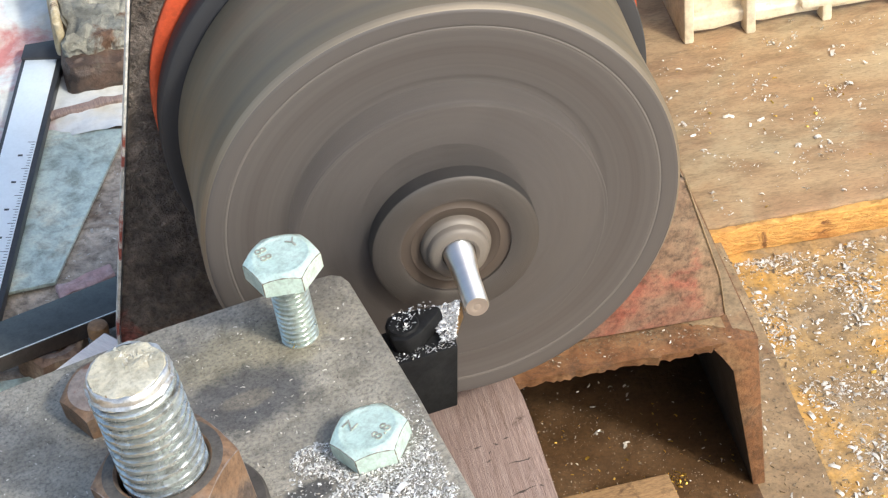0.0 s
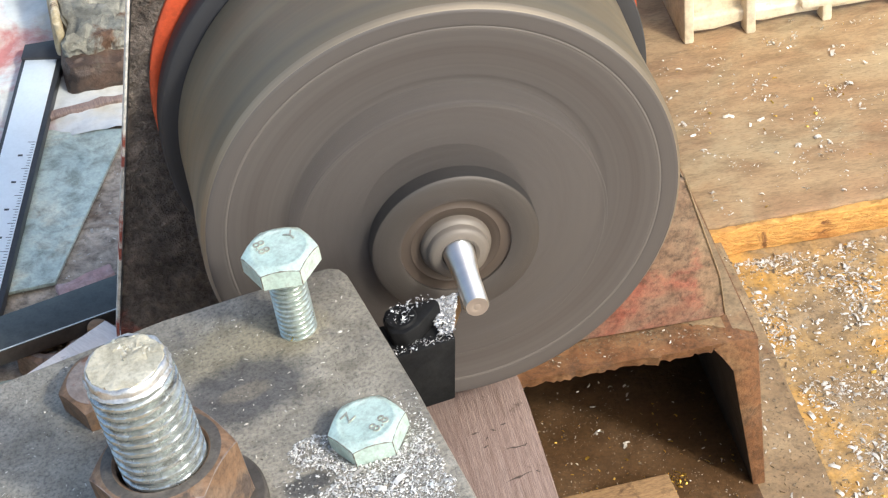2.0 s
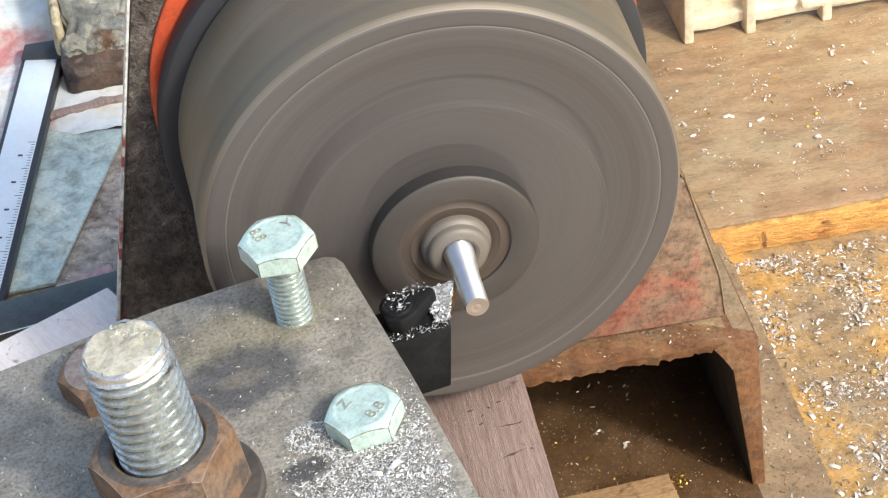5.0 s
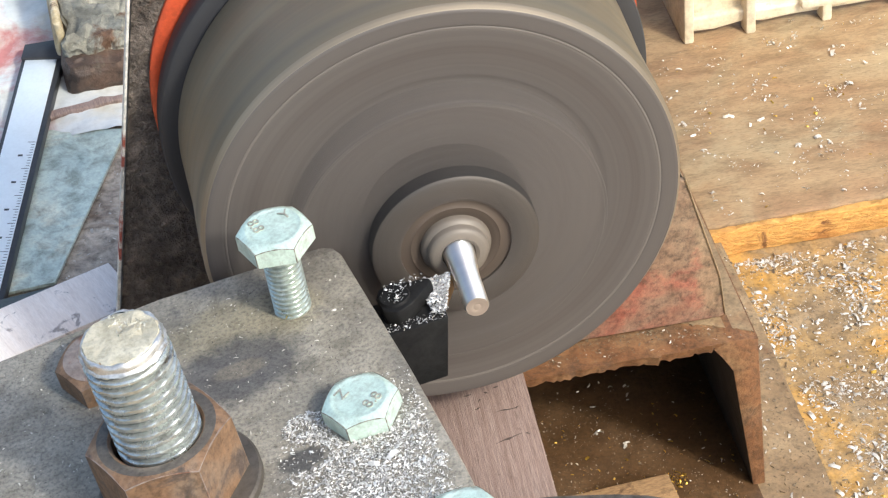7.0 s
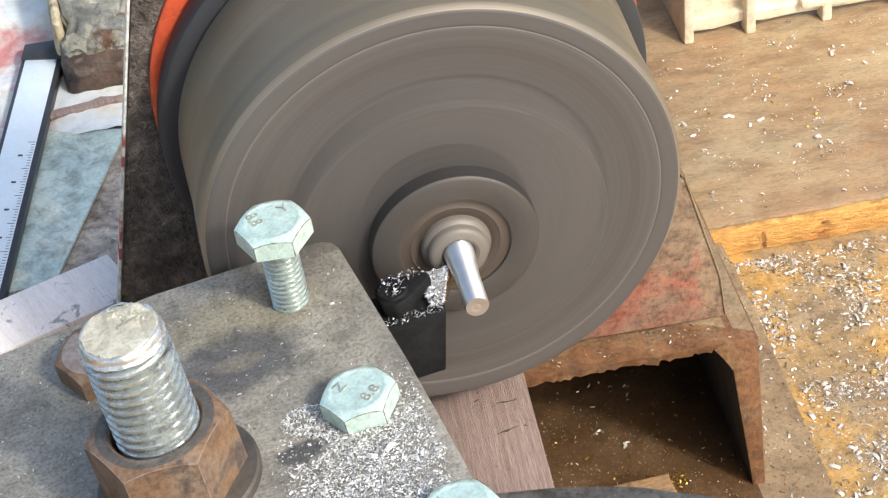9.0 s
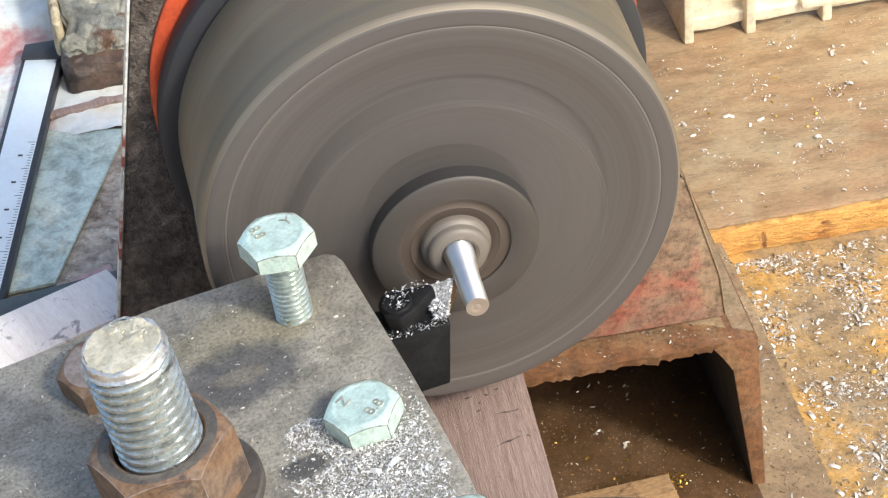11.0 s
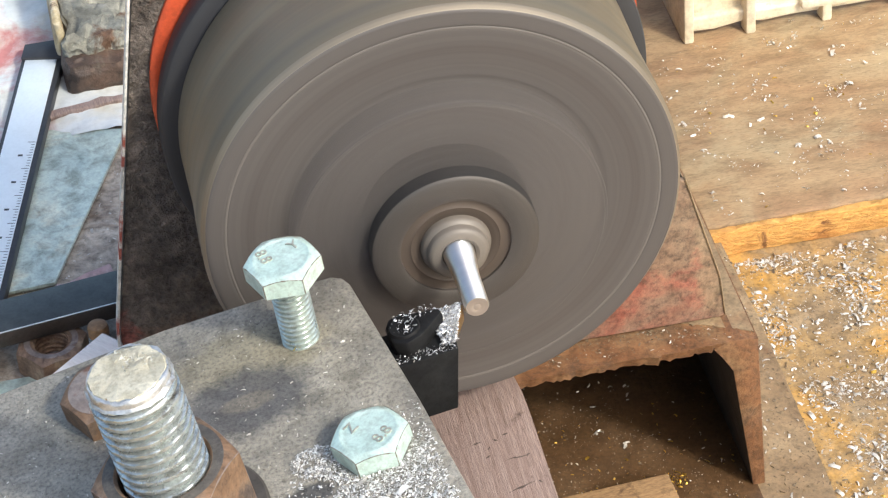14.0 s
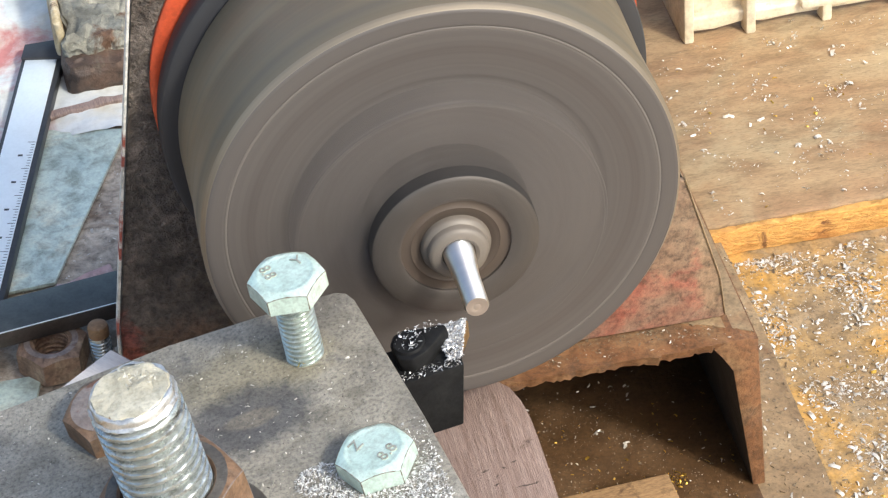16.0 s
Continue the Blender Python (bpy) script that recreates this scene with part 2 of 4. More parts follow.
    "wood": mat("pinkish wood with fine grain", [(0.22, 0.148, 0.122), (0.292, 0.208, 0.177), (0.35, 0.262, 0.227)], 110, (0.5, 0.75), 0, 0.9, 700, (0.13, 0.085, 0.07), (0.62, 0.70), 110, (9.0, 0.3, 1.0), grain=0.7, grime=0.7),
    "pale": mat("pale sanded wood", [(0.76, 0.66, 0.60), (0.82, 0.73, 0.67), (0.86, 0.78, 0.73)], 120, (0.55, 0.75), 0, 0.25, 900, (0.34, 0.29, 0.27), (0.60, 0.65), 150, (5.0, 0.6, 1.0), grain=0.2, grime=0.2),
    "blued": mat("dark blued bar", [(0.058, 0.066, 0.064), (0.088, 0.097, 0.093)], 60, (0.38, 0.5), 0.3, 0.12, 1200),
    "barside": mat("dark bar edge", [(0.05, 0.04, 0.035), (0.09, 0.075, 0.065)], 60, (0.4, 0.6), 0.3, 0.2, 900),
    "galv": mat("galvanised sheet", [(0.38, 0.48, 0.45), (0.57, 0.65, 0.57), (0.78, 0.78, 0.63)], 38, (0.35, 0.55), 0.3, 0.2, 900, (0.60, 0.56, 0.42), (0.52, 0.64), 40, grime=0.9),
    "steelrule": mat("satin steel scale", [(0.70, 0.75, 0.78), (0.75, 0.80, 0.82)], 40, (0.3, 0.42), 0.2, 0.05, 900, grain=0.08, grime=0.08),
    "blackplastic": mat("dark grey plastic", [(0.025, 0.025, 0.027), (0.04, 0.04, 0.043)], 60, (0.4, 0.55), 0, 0.1, 900),
    "ink": mat("black etched marks", [(0.03, 0.03, 0.03), (0.05, 0.05, 0.05)], 60, (0.5, 0.6), 0, 0, 900),
    "stone": mat("grey-green caked casting", [(0.115, 0.108, 0.084), (0.22, 0.212, 0.172), (0.37, 0.36, 0.305)], 75, (0.6, 0.85), 0, 0.9, 500, (0.11, 0.06, 0.035), (0.55, 0.62), 60, deep=0.0015),
    "brownlump": mat("brown oily iron", [(0.045, 0.030, 0.023), (0.085, 0.054, 0.038), (0.13, 0.075, 0.05)], 70, (0.45, 0.7), 0.1, 0.8, 700, (0.16, 0.14, 0.11), (0.58, 0.68), 60, deep=0.001, grime=0.8),
    "cloth": mat("white plastic sheet with faded red print", [(0.50, 0.53, 0.53), (0.66, 0.67, 0.65), (0.62, 0.57, 0.46)], 40, (0.4, 0.6), 0, 0.1, 500, (0.50, 0.20, 0.18), (0.49, 0.62), 30, grain=0.15, grime=0.2),
    "leftbed": mat("grimy brown bed", [(0.26, 0.21, 0.165), (0.42, 0.355, 0.285), (0.56, 0.49, 0.41)], 60, (0.5, 0.8), 0, 0.9, 500, (0.20, 0.13, 0.085), (0.56, 0.68), 45, grain=0.8, grime=0.9),
    "chip": mat("bright metal chips", [(0.66, 0.64, 0.60), (0.84, 0.83, 0.81)], 300, (0.25, 0.45), 0.3, 0, 900, island=0.8, grain=0.1),
    "chippale": mat("pale chips", [(0.56, 0.51, 0.44), (0.74, 0.71, 0.66)], 300, (0.25, 0.45), 0.2, 0, 900, island=0.4, grain=0.1),
    "brass": mat("brass chips", [(0.60, 0.38, 0.06), (0.75, 0.5, 0.12)], 300, (0.25, 0.4), 0.9, 0, 900, island=0.5, grain=0.1),
    "mark": mat("engraved grey marks", [(0.36, 0.35, 0.29), (0.50, 0.50, 0.43)], 200, (0.4, 0.6), 0.5, 0, 900),
    "ground": mat("grey workshop floor", [(0.16, 0.15, 0.14), (0.24, 0.23, 0.21)], 3, (0.7, 0.9), 0, 0.2, 60),
    "flake": mat("peeling pink paint flake", [(0.45, 0.26, 0.24), (0.55, 0.40, 0.38)], 120, (0.5, 0.7), 0, 0.4, 700),
}


# ---- builders (millimetres from the spindle nose) ----
def part(name, bm, material, parent, label="", smooth=True, kind=""):
    """One mesh from a bmesh in millimetres, under a thing or a part."""
    bmesh.ops.scale(bm, vec=(0.001,) * 3, verts=bm.verts)
    bmesh.ops.recalc_face_normals(bm, faces=bm.faces)
    me = bpy.data.meshes.new(name)
    bm.to_mesh(me)
    bm.free()
    for k in (material if isinstance(material, (list, tuple)) else [material]):
        me.materials.append(M[k])
    ob = new(name, me)
    if smooth:
        me.polygons.foreach_set("use_smooth", [True] * len(me.polygons))
        me.set_sharp_from_angle(angle=radians(38))
    if parent:
        ob.parent = parent
    return tagged(ob, label, kind=kind)


def thing(name, at, label, category, rz=0.0, kind="", group="", ry=0.0):
    """An Empty at the base of a thing; at in millimetres from the spindle nose."""
    ob = new(name)
    ob.empty_display_size = 0.01
    ob.matrix_world = pose(at[0] / 1000, at[1] / 1000, at[2] / 1000 + Z0, 0, ry, rz)
    return tagged(ob, label, category, group, kind)


def rounded(bm, amount, segs=2):
    if amount:
        es = [e for e in bm.edges if len(e.link_faces) == 2 and e.calc_face_angle(0) > 0.6]
        bmesh.ops.bevel(bm, geom=es, offset=amount, segments=segs, profile=0.5, affect="EDGES")
    return bm


def box(x0, x1, y0, y1, z0, z1, bevel=0.0, cuts=0, rough=0.0, freq=0.1):
    bm = bmesh.new()
    bmesh.ops.create_cube(bm, size=1.0)
    for v in bm.verts:
        v.co = Vector(((x0 + x1) / 2 + v.co.x * (x1 - x0), (y0 + y1) / 2 + v.co.y * (y1 - y0), (z0 + z1) / 2 + v.co.z * (z1 - z0)))
    rounded(bm, bevel)
    if cuts:
        bmesh.ops.subdivide_edges(bm, edges=bm.edges, cuts=cuts, use_grid_fill=True)
        wobble(bm, rough, freq)
        wobble(bm, rough * 0.4, freq * 3.3)
    return bm


def wobble(bm, amount, freq):
    for v in bm.verts:
        p = v.co * freq
        v.co += amount * Vector((noise.noise(p), noise.noise(p + Vector((7, 3, 1))), noise.noise(p + Vector((2, 9, 5)))))


def prism(pts, lo, hi, axis="z", bevel=0.0, segs=2):
    """A plate with the outline pts, from lo to hi along an axis."""
    bm = bmesh.new()
    put = {"z": lambda a, b, c: (a, b, c), "y": lambda a, b, c: (a, c, b), "x": lambda a, b, c: (c, a, b)}[axis]
    low = [bm.verts.new(put(a, b, lo)) for a, b in pts]
    high = [bm.verts.new(put(a, b, hi)) for a, b in pts]
    n = len(pts)
    bm.faces.new(low[::-1])
    bm.faces.new(high)
    for i in range(n):
        bm.faces.new((low[i], low[(i + 1) % n], high[(i + 1) % n], high[i]))
    bmesh.ops.recalc_face_normals(bm, faces=bm.faces)
    return rounded(bm, bevel, segs)


def spin(profile, seg=96, axis="y"):
    """A turned body: profile of (radius, along)."""
    bm = bmesh.new()
    put = (lambda r, a, h: (r * math.cos(a), h, r * math.sin(a))) if axis == "y" else (lambda r, a, h: (r * math.cos(a), r * math.sin(a), h))
    rows = []
    for r, h in profile:
        if r < 1e-6:
            rows.append([bm.verts.new(put(0, 0, h))])
        else:
            rows.append([bm.verts.new(put(r, math.tau * i / seg, h)) for i in range(seg)])
    for a, b in zip(rows, rows[1:]):
        for i in range(seg):
            j = (i + 1) % seg
            if len(a) == 1 and len(b) > 1:
                bm.faces.new((a[0], b[i], b[j]))
            elif len(b) == 1 and len(a) > 1:
                bm.faces.new((a[i], a[j], b[0]))
            elif len(a) > 1:
                bm.faces.new((a[i], a[j], b[j], b[i]))
    return bm


def sector(profile, a0, a1, seg=14):
    """A turned body that goes only part of the way round the y axis: a closed profile of (radius, along)."""
    bm = bmesh.new()
    rows = [[bm.verts.new((p * math.cos(a), h, p * math.sin(a))) for p, h in profile] for a in [a0 + (a1 - a0) * i / seg for i in range(seg + 1)]]
    n = len(profile)
    for a, b in zip(rows, rows[1:]):
        for k in range(n):
            bm.faces.new((a[k], a[(k + 1) % n], b[(k + 1) % n], b[k]))
    bm.faces.new(rows[0])
    bm.faces.new(rows[-1][::-1])
    return bm


def hexagon(ac, height, hole=0.0, turn=0.0, seg=72, both=False, chamfer=0.92):
    """A hexagon head or nut with its chamfered crown; ac is the width over the corners."""
    bm = bmesh.new()
    ap = ac / 2 * math.cos(math.pi / 6)
    rc = ap * chamfer

    def ring(fr, fz):
        out = []
        for i in range(seg):
            a = math.tau * i / seg
            k = (a + math.pi / 6) % (math.pi / 3) - math.pi / 6
            r = ap / math.cos(k)
            rr, zz = fr(r), fz(r)
            out.append(bm.verts.new((rr * math.cos(a + turn), rr * math.sin(a + turn), zz)))
        return out
    low = (lambda r: (r - rc) * 0.5) if both else (lambda r: 0.0)
    rows = []
    if hole:
        rows.append(ring(lambda r: hole, lambda r: 0.6))
    rows.append(ring(lambda r: rc if both else r, lambda r: 0.0))
    rows.append(ring(lambda r: r, low))
    rows.append(ring(lambda r: r, lambda r: height - (r - rc) * 0.58))
    rows.append(ring(lambda r: rc, lambda r: height))
    if hole:
        rows.append(ring(lambda r: hole + 0.6, lambda r: height))
        rows.append(ring(lambda r: hole, lambda r: height - 0.6))
        rows.append(rows[0])
    else:
        rows.append(ring(lambda r: rc * 0.93, lambda r: height))
        rows.append(ring(lambda r: rc * 0.88, lambda r: height - 0.12))
        rows.append(ring(lambda r: rc * 0.80, lambda r: height - 0.13))
    for a, b in zip(rows, rows[1:]):
        for i in range(seg):
            j = (i + 1) % seg
            if a[i] is not b[i]:
                bm.faces.new((a[i], a[j], b[j], b[i]))
    if not hole:
        bm.faces.new(rows[-1])
        bm.faces.new(rows[0][::-1])
    return bm


def thread(radius, z0, z1, pitch, depth, seg=40, steps=6, inner=False):
    """A helical thread as one skin."""
    bm = bmesh.new()
    n = int((z1 - z0) / pitch * steps)
    rows = []
    for k in range(n + 1):
        z = z0 + (z1 - z0) * k / n
        row = []
        for i in range(seg):
            u = (z / pitch - i / seg) % 1.0
            tri = abs(u * 2 - 1)
            tri = min(1.0, max(0.0, (tri - 0.05) / 0.62))
            tri = tri * tri * (3 - 2 * tri)
            fade = min(1.0, (z1 - z) / pitch)
            r = radius - depth * (1 - tri) * (1 if inner else fade) - (0 if inner else 0.12 * radius * (1 - fade))
            a = math.tau * i / seg
            row.append(bm.verts.new((r * math.cos(a), r * math.sin(a), z)))
        rows.append(row)
    for a, b in zip(rows, rows[1:]):
        for i in range(seg):
            j = (i + 1) % seg
            bm.faces.new((a[i], a[j], b[j], b[i]))
    if not inner:
        bm.faces.new(rows[-1])
        bm.faces.new(rows[0][::-1])
    return bm


def lettering(name, text, size, at, rz, parent, material="mark", ry=0.0):
    cu = bpy.data.curves.new(name, "FONT")
    cu.body, cu.size, cu.extrude, cu.align_x, cu.align_y = text, size / 1000, 0.00022, "CENTER", "CENTER"
    cu.offset = size * 0.000002
    cu.materials.append(M[material])
    ob = new(name, cu)
    ob.parent = parent
    ob.matrix_local = pose(at[0] / 1000, at[1] / 1000, at[2] / 1000, 0, ry, rz)
    return ob


def chips(spots, seed, size=(0.5, 1.4), lift=0.05, curl=0.5):
    """Small curled ribbons and flakes of swarf: spots yields their places."""
    rnd = random.Random(seed)
    bm = bmesh.new()
    for x, y, z in spots:
        s = rnd.uniform(*size) * rnd.choice((0.6, 0.8, 1, 1.5))
        ln, wd = s * rnd.uniform(0.9, 2.2), s * rnd.uniform(0.35, 0.75)
        a, roll = rnd.uniform(0, math.tau), rnd.uniform(-0.5, 0.5) + (1.2 if rnd.random() < 0.25 else 0.0)
        turn = rnd.uniform(0.3, 0.8) + curl * rnd.uniform(0.2, 2.6)
        rad = ln / turn
        ca, sa, cr, sr = math.cos(a), math.sin(a), math.cos(roll), math.sin(roll)
        pts = []
        for i in range(5):
            u = (i / 4 - 0.5) * turn
            px, up = rad * math.sin(u), rad * (math.cos(u) - math.cos(turn / 2))
            half = 0.5 * wd * (1.0 - 0.45 * abs(i / 2 - 1) * rnd.random())
            for w in (-half, half):
                py, pz = w * cr - up * sr, w * sr + up * cr
                pts.append((x + px * ca - py * sa, y + px * sa + py * ca, pz))
        low = min(p[2] for p in pts)
        vs = [bm.verts.new((p[0], p[1], z + lift + p[2] - low)) for p in pts]
        for i in range(0, 8, 2):
            bm.faces.new((vs[i], vs[i + 1], vs[i + 3], vs[i + 2]))
    return bm


def scatter(n, seed, fx, fy, z=0.0, keep=None):
    rnd = random.Random(seed)
    out = []
    while len(out) < n:
        x, y = rnd.uniform(*fx), rnd.uniform(*fy)
        if keep is None or keep(x, y, rnd):
            out.append((x, y, z))
    return out


# ---- bench, bed and boards ----
def build_setting():
    b = thing("workbench", (0, 0, -150), "yellow-ochre bench top strewn with bright metal swarf", "workbench", kind="structure")
    part("bench_top", box(-600, 750, -520, 860, -30, 0, 2), "bench", b)
    for x in (-560, 710):
        for y in (-480, 820):
            part("leg", box(x - 30, x + 30, y - 30, y + 30, -760, -30, 2), "plank", b)
    g = part("ground", box(-20000, 20000, -20000, 20000, -40, 0, 0), "ground", None, "grey concrete workshop floor under the bench")
    g.location = (0, 0, -0.76)
    tagged(g, kind="structure")


def build_board():
    b = thing("wooden_board", (103, 145, -150), "worn brown board with raw orange edge on the bench", "board")
    bm = box(0, 260, 1.5, 190, 0, 10, 0.8, 6, 0.5, 0.03)
    part("top", bm, "plank", b)
    edge = box(0, 260, -1.5, 1.2, 0.1, 9.6, 0.6)
    bmesh.ops.subdivide_edges(edge, edges=[e for e in edge.edges if e.calc_length() > 100], cuts=90)
    bmesh.ops.triangulate(edge, faces=edge.faces)
    wobble(edge, 0.55, 0.3)
    part("raw_edge", edge, "plankedge", b, "raw splintered orange wood edge")


def build_crate():
    c = thing("plastic_crate", (124, 243, -140), "cream white ribbed plastic crate standing on the board", "crate")
    part("wall", box(0, 130, 2.5, 6, 3, 70, 0.8, 8, 0.5, 0.06), "crate", c)
    part("side_wall", box(-2, 1.5, 2.5, 60, 0, 70, 0.8), "crate", c)
    part("base_rim", box(0, 130, 0, 5, 2.6, 8, 1.0, 14, 1.1, 0.11), "crate", c)
    for x in (0, 21, 47, 73, 99):
        part("rib", prism([(x - 2.2, 2.6), (x - 1.6, -2.6), (x + 1.6, -2.6), (x + 2.2, 2.6)], 0, 70, "z", 0.6), "crate", c)
    part("handle_lug", box(38, 58, -3.0, 2.4, 6, 9.5, 1.0), "crate", c)


def build_base_plate():
    b = thing("base_plate", (0, 0, -150), "dusty tan steel base plate under the headstock channel", "base plate", kind="structure")
    bm = prism([(-170, -200), (107, -200), (106.3, 29), (107.6, 107), (104, 260), (-170, 260)], 0, 6, "z", 0.5)
    part("plate", bm, "tan", b)
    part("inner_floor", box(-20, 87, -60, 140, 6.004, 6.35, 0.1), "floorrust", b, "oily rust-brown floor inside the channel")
    blk = thing("wood_offcut", (34.6, 45, -144 + 0.35), "small tan wooden offcut lying inside the channel", "offcut", rz=3)
    part("block", box(-10, 29, -26, 0, 0, 4, 0.5), "offcut", blk)


def build_channel():
    """Steel channel with its web on top and tapering flanges; its end was flame-cut."""
    c = thing("steel_channel", (0, 40, -144), "rusty brown steel channel with flame-cut edge carrying the headstock", "steel channel")
    rnd = random.Random(4)
    bm = bmesh.new()
    # web, with an uneven cut front edge
    n = 140
    cols = []
    for i in range(n + 1):
        x = -58 + (86.5 + 58) * i / n
        jag = rnd.uniform(-0.12, 0.12) + 0.5 * noise.noise(Vector((x * 0.6, 2, 0))) + 0.6 * noise.noise(Vector((x * 0.07, 0, 0))) - (0.9 if 0.80 < i / n < 0.815 else 0)
        z1 = 53.2 + 0.4 * noise.noise(Vector((x * 0.05, 4, 0)))
        cols.append([bm.verts.new((x + rnd.uniform(-0.4, 0.4), jag + 0.9 + 0.9 * noise.noise(Vector((x * 0.35, 7, 0))), z1 - 3.0 + rnd.uniform(-0.35, 0.35) + 0.5 * noise.noise(Vector((x * 0.2, 9, 0))))), bm.verts.new((x, jag * 0.7, z1)),
                     bm.verts.new((x, 260, 53.2)), bm.verts.new((x, 260, 49.6))])
    for a, b in zip(cols, cols[1:]):
        for k in range(4):
            bm.faces.new((a[k], a[(k + 1) % 4], b[(k + 1) % 4], b[k]))
    bm.faces.new(cols[0])
    bm.faces.new(cols[-1][::-1])
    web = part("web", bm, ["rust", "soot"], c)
    # downward faces are painted black to deepen the shade under the web
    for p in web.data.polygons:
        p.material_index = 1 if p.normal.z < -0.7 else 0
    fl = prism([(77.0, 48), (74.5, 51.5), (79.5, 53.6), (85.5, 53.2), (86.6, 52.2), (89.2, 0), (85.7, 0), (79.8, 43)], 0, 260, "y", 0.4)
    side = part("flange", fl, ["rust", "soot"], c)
    # inward faces carry the same painted shade, the outer ones stay rusty
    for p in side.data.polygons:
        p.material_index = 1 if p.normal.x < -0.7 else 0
    ragged = []
    for k in range(46):
        u = k / 45
        ragged.append((64 + 22 * u, 11.8 - 9.4 * u ** 1.3 + 0.9 * noise.noise(Vector((k * 0.37, 3, 0))) + 0.5 * noise.noise(Vector((k * 1.1, 8, 0)))))
    part("dust", prism(ragged + [(86.2, 200), (64, 200)], 53.24, 53.5, "z"), "tan", c, "dusty tan top")
    # unseen wall, added to close the channel and keep its depth dark
    part("added_back_wall", box(-57, 84, 86, 90, 0.5, 47), "soot", c, "black end wall added out of view to darken the channel")
    part("flange", box(-58, -52, 0.5, 260, 0, 49.4, 1), "rust", c)


def build_headstock():
    h = thing("headstock", (0, 52, -92), "black rough-cast headstock plate with faded red painted edges", "headstock")
    # local x, z from bed; front face at y = 0
    out = [(-77.5, 1.2), (-75.5, 32), (-60.5, 128), (-59, 138), (38, 138), (50, 90), (69.5, 49), (78.4, 16), (80, 0.5), (40, 0.5), (30, 1.2)]
    bm = prism([(a, max(b, 2.2)) for a, b in out], 0, 3.2, "y")
    bmesh.ops.triangulate(bm, faces=bm.faces)
    for _ in range(2):
        bmesh.ops.subdivide_edges(bm, edges=bm.edges, cuts=5, use_grid_fill=True)
    for v in bm.verts:
        if v.co.y < 0.01:
            v.co.y += 0.7 * noise.noise(v.co * 0.25) + 0.55 * noise.noise(v.co * 0.7) + 0.35 * noise.noise(v.co * 1.6) + 0.7
    part("front_plate", bm, "casting", h)
    # added support, coloured black so the gap under the plate reads as shadow
    part("plinth", box(-60, 62, 3.5, 60, -0.4, 36, 1), "soot", h, "black filler plinth added behind the shadow gap")
    foot = prism([(24, 2.6), (42, 50), (60, 52), (69.8, 49.2), (78.8, 16), (80.4, 2.4), (79, 1.9), (40, 2.5)], -2.2, -0.5, "y", 0.35)
    part("painted_face", foot, "redpaint", h, "faded red paint worn to grey")
    rim = prism([(69.6, 49.4), (78.6, 16), (80.2, 2.4), (80.6, 2.4), (79.1, 16.2), (70.1, 49.6)], -2.6, -0.4, "y", 0.3)
    part("worn_rim", rim, "tan", h, "dusty tan worn rim")
    part("painted_edge", prism([(-78.8, 2.4), (-76.6, 32), (-61.6, 128), (-60, 138), (-59.4, 138), (-60.9, 128), (-75.9, 32), (-77.9, 2.4)], 0.4, 2.8, "y", 0.1), "edgepaint", h, "chipped red paint")
    part("spindle_housing", spin([(0, 3.2), (45, 3.2), (45, 20), (0, 20)], 64), "casting", h).location = (0, 0, 0.092)
    ring = spin([(45, 0), (45, -0.9), (57.6, -1.1), (58.6, -0.9), (59.1, -0.5), (59.2, 0.3), (58, 0.6)], 128)
    part("bearing_cover", ring, "orange", h, "bright orange enamelled ring").location = (-0.0004, 0, 0.0990)


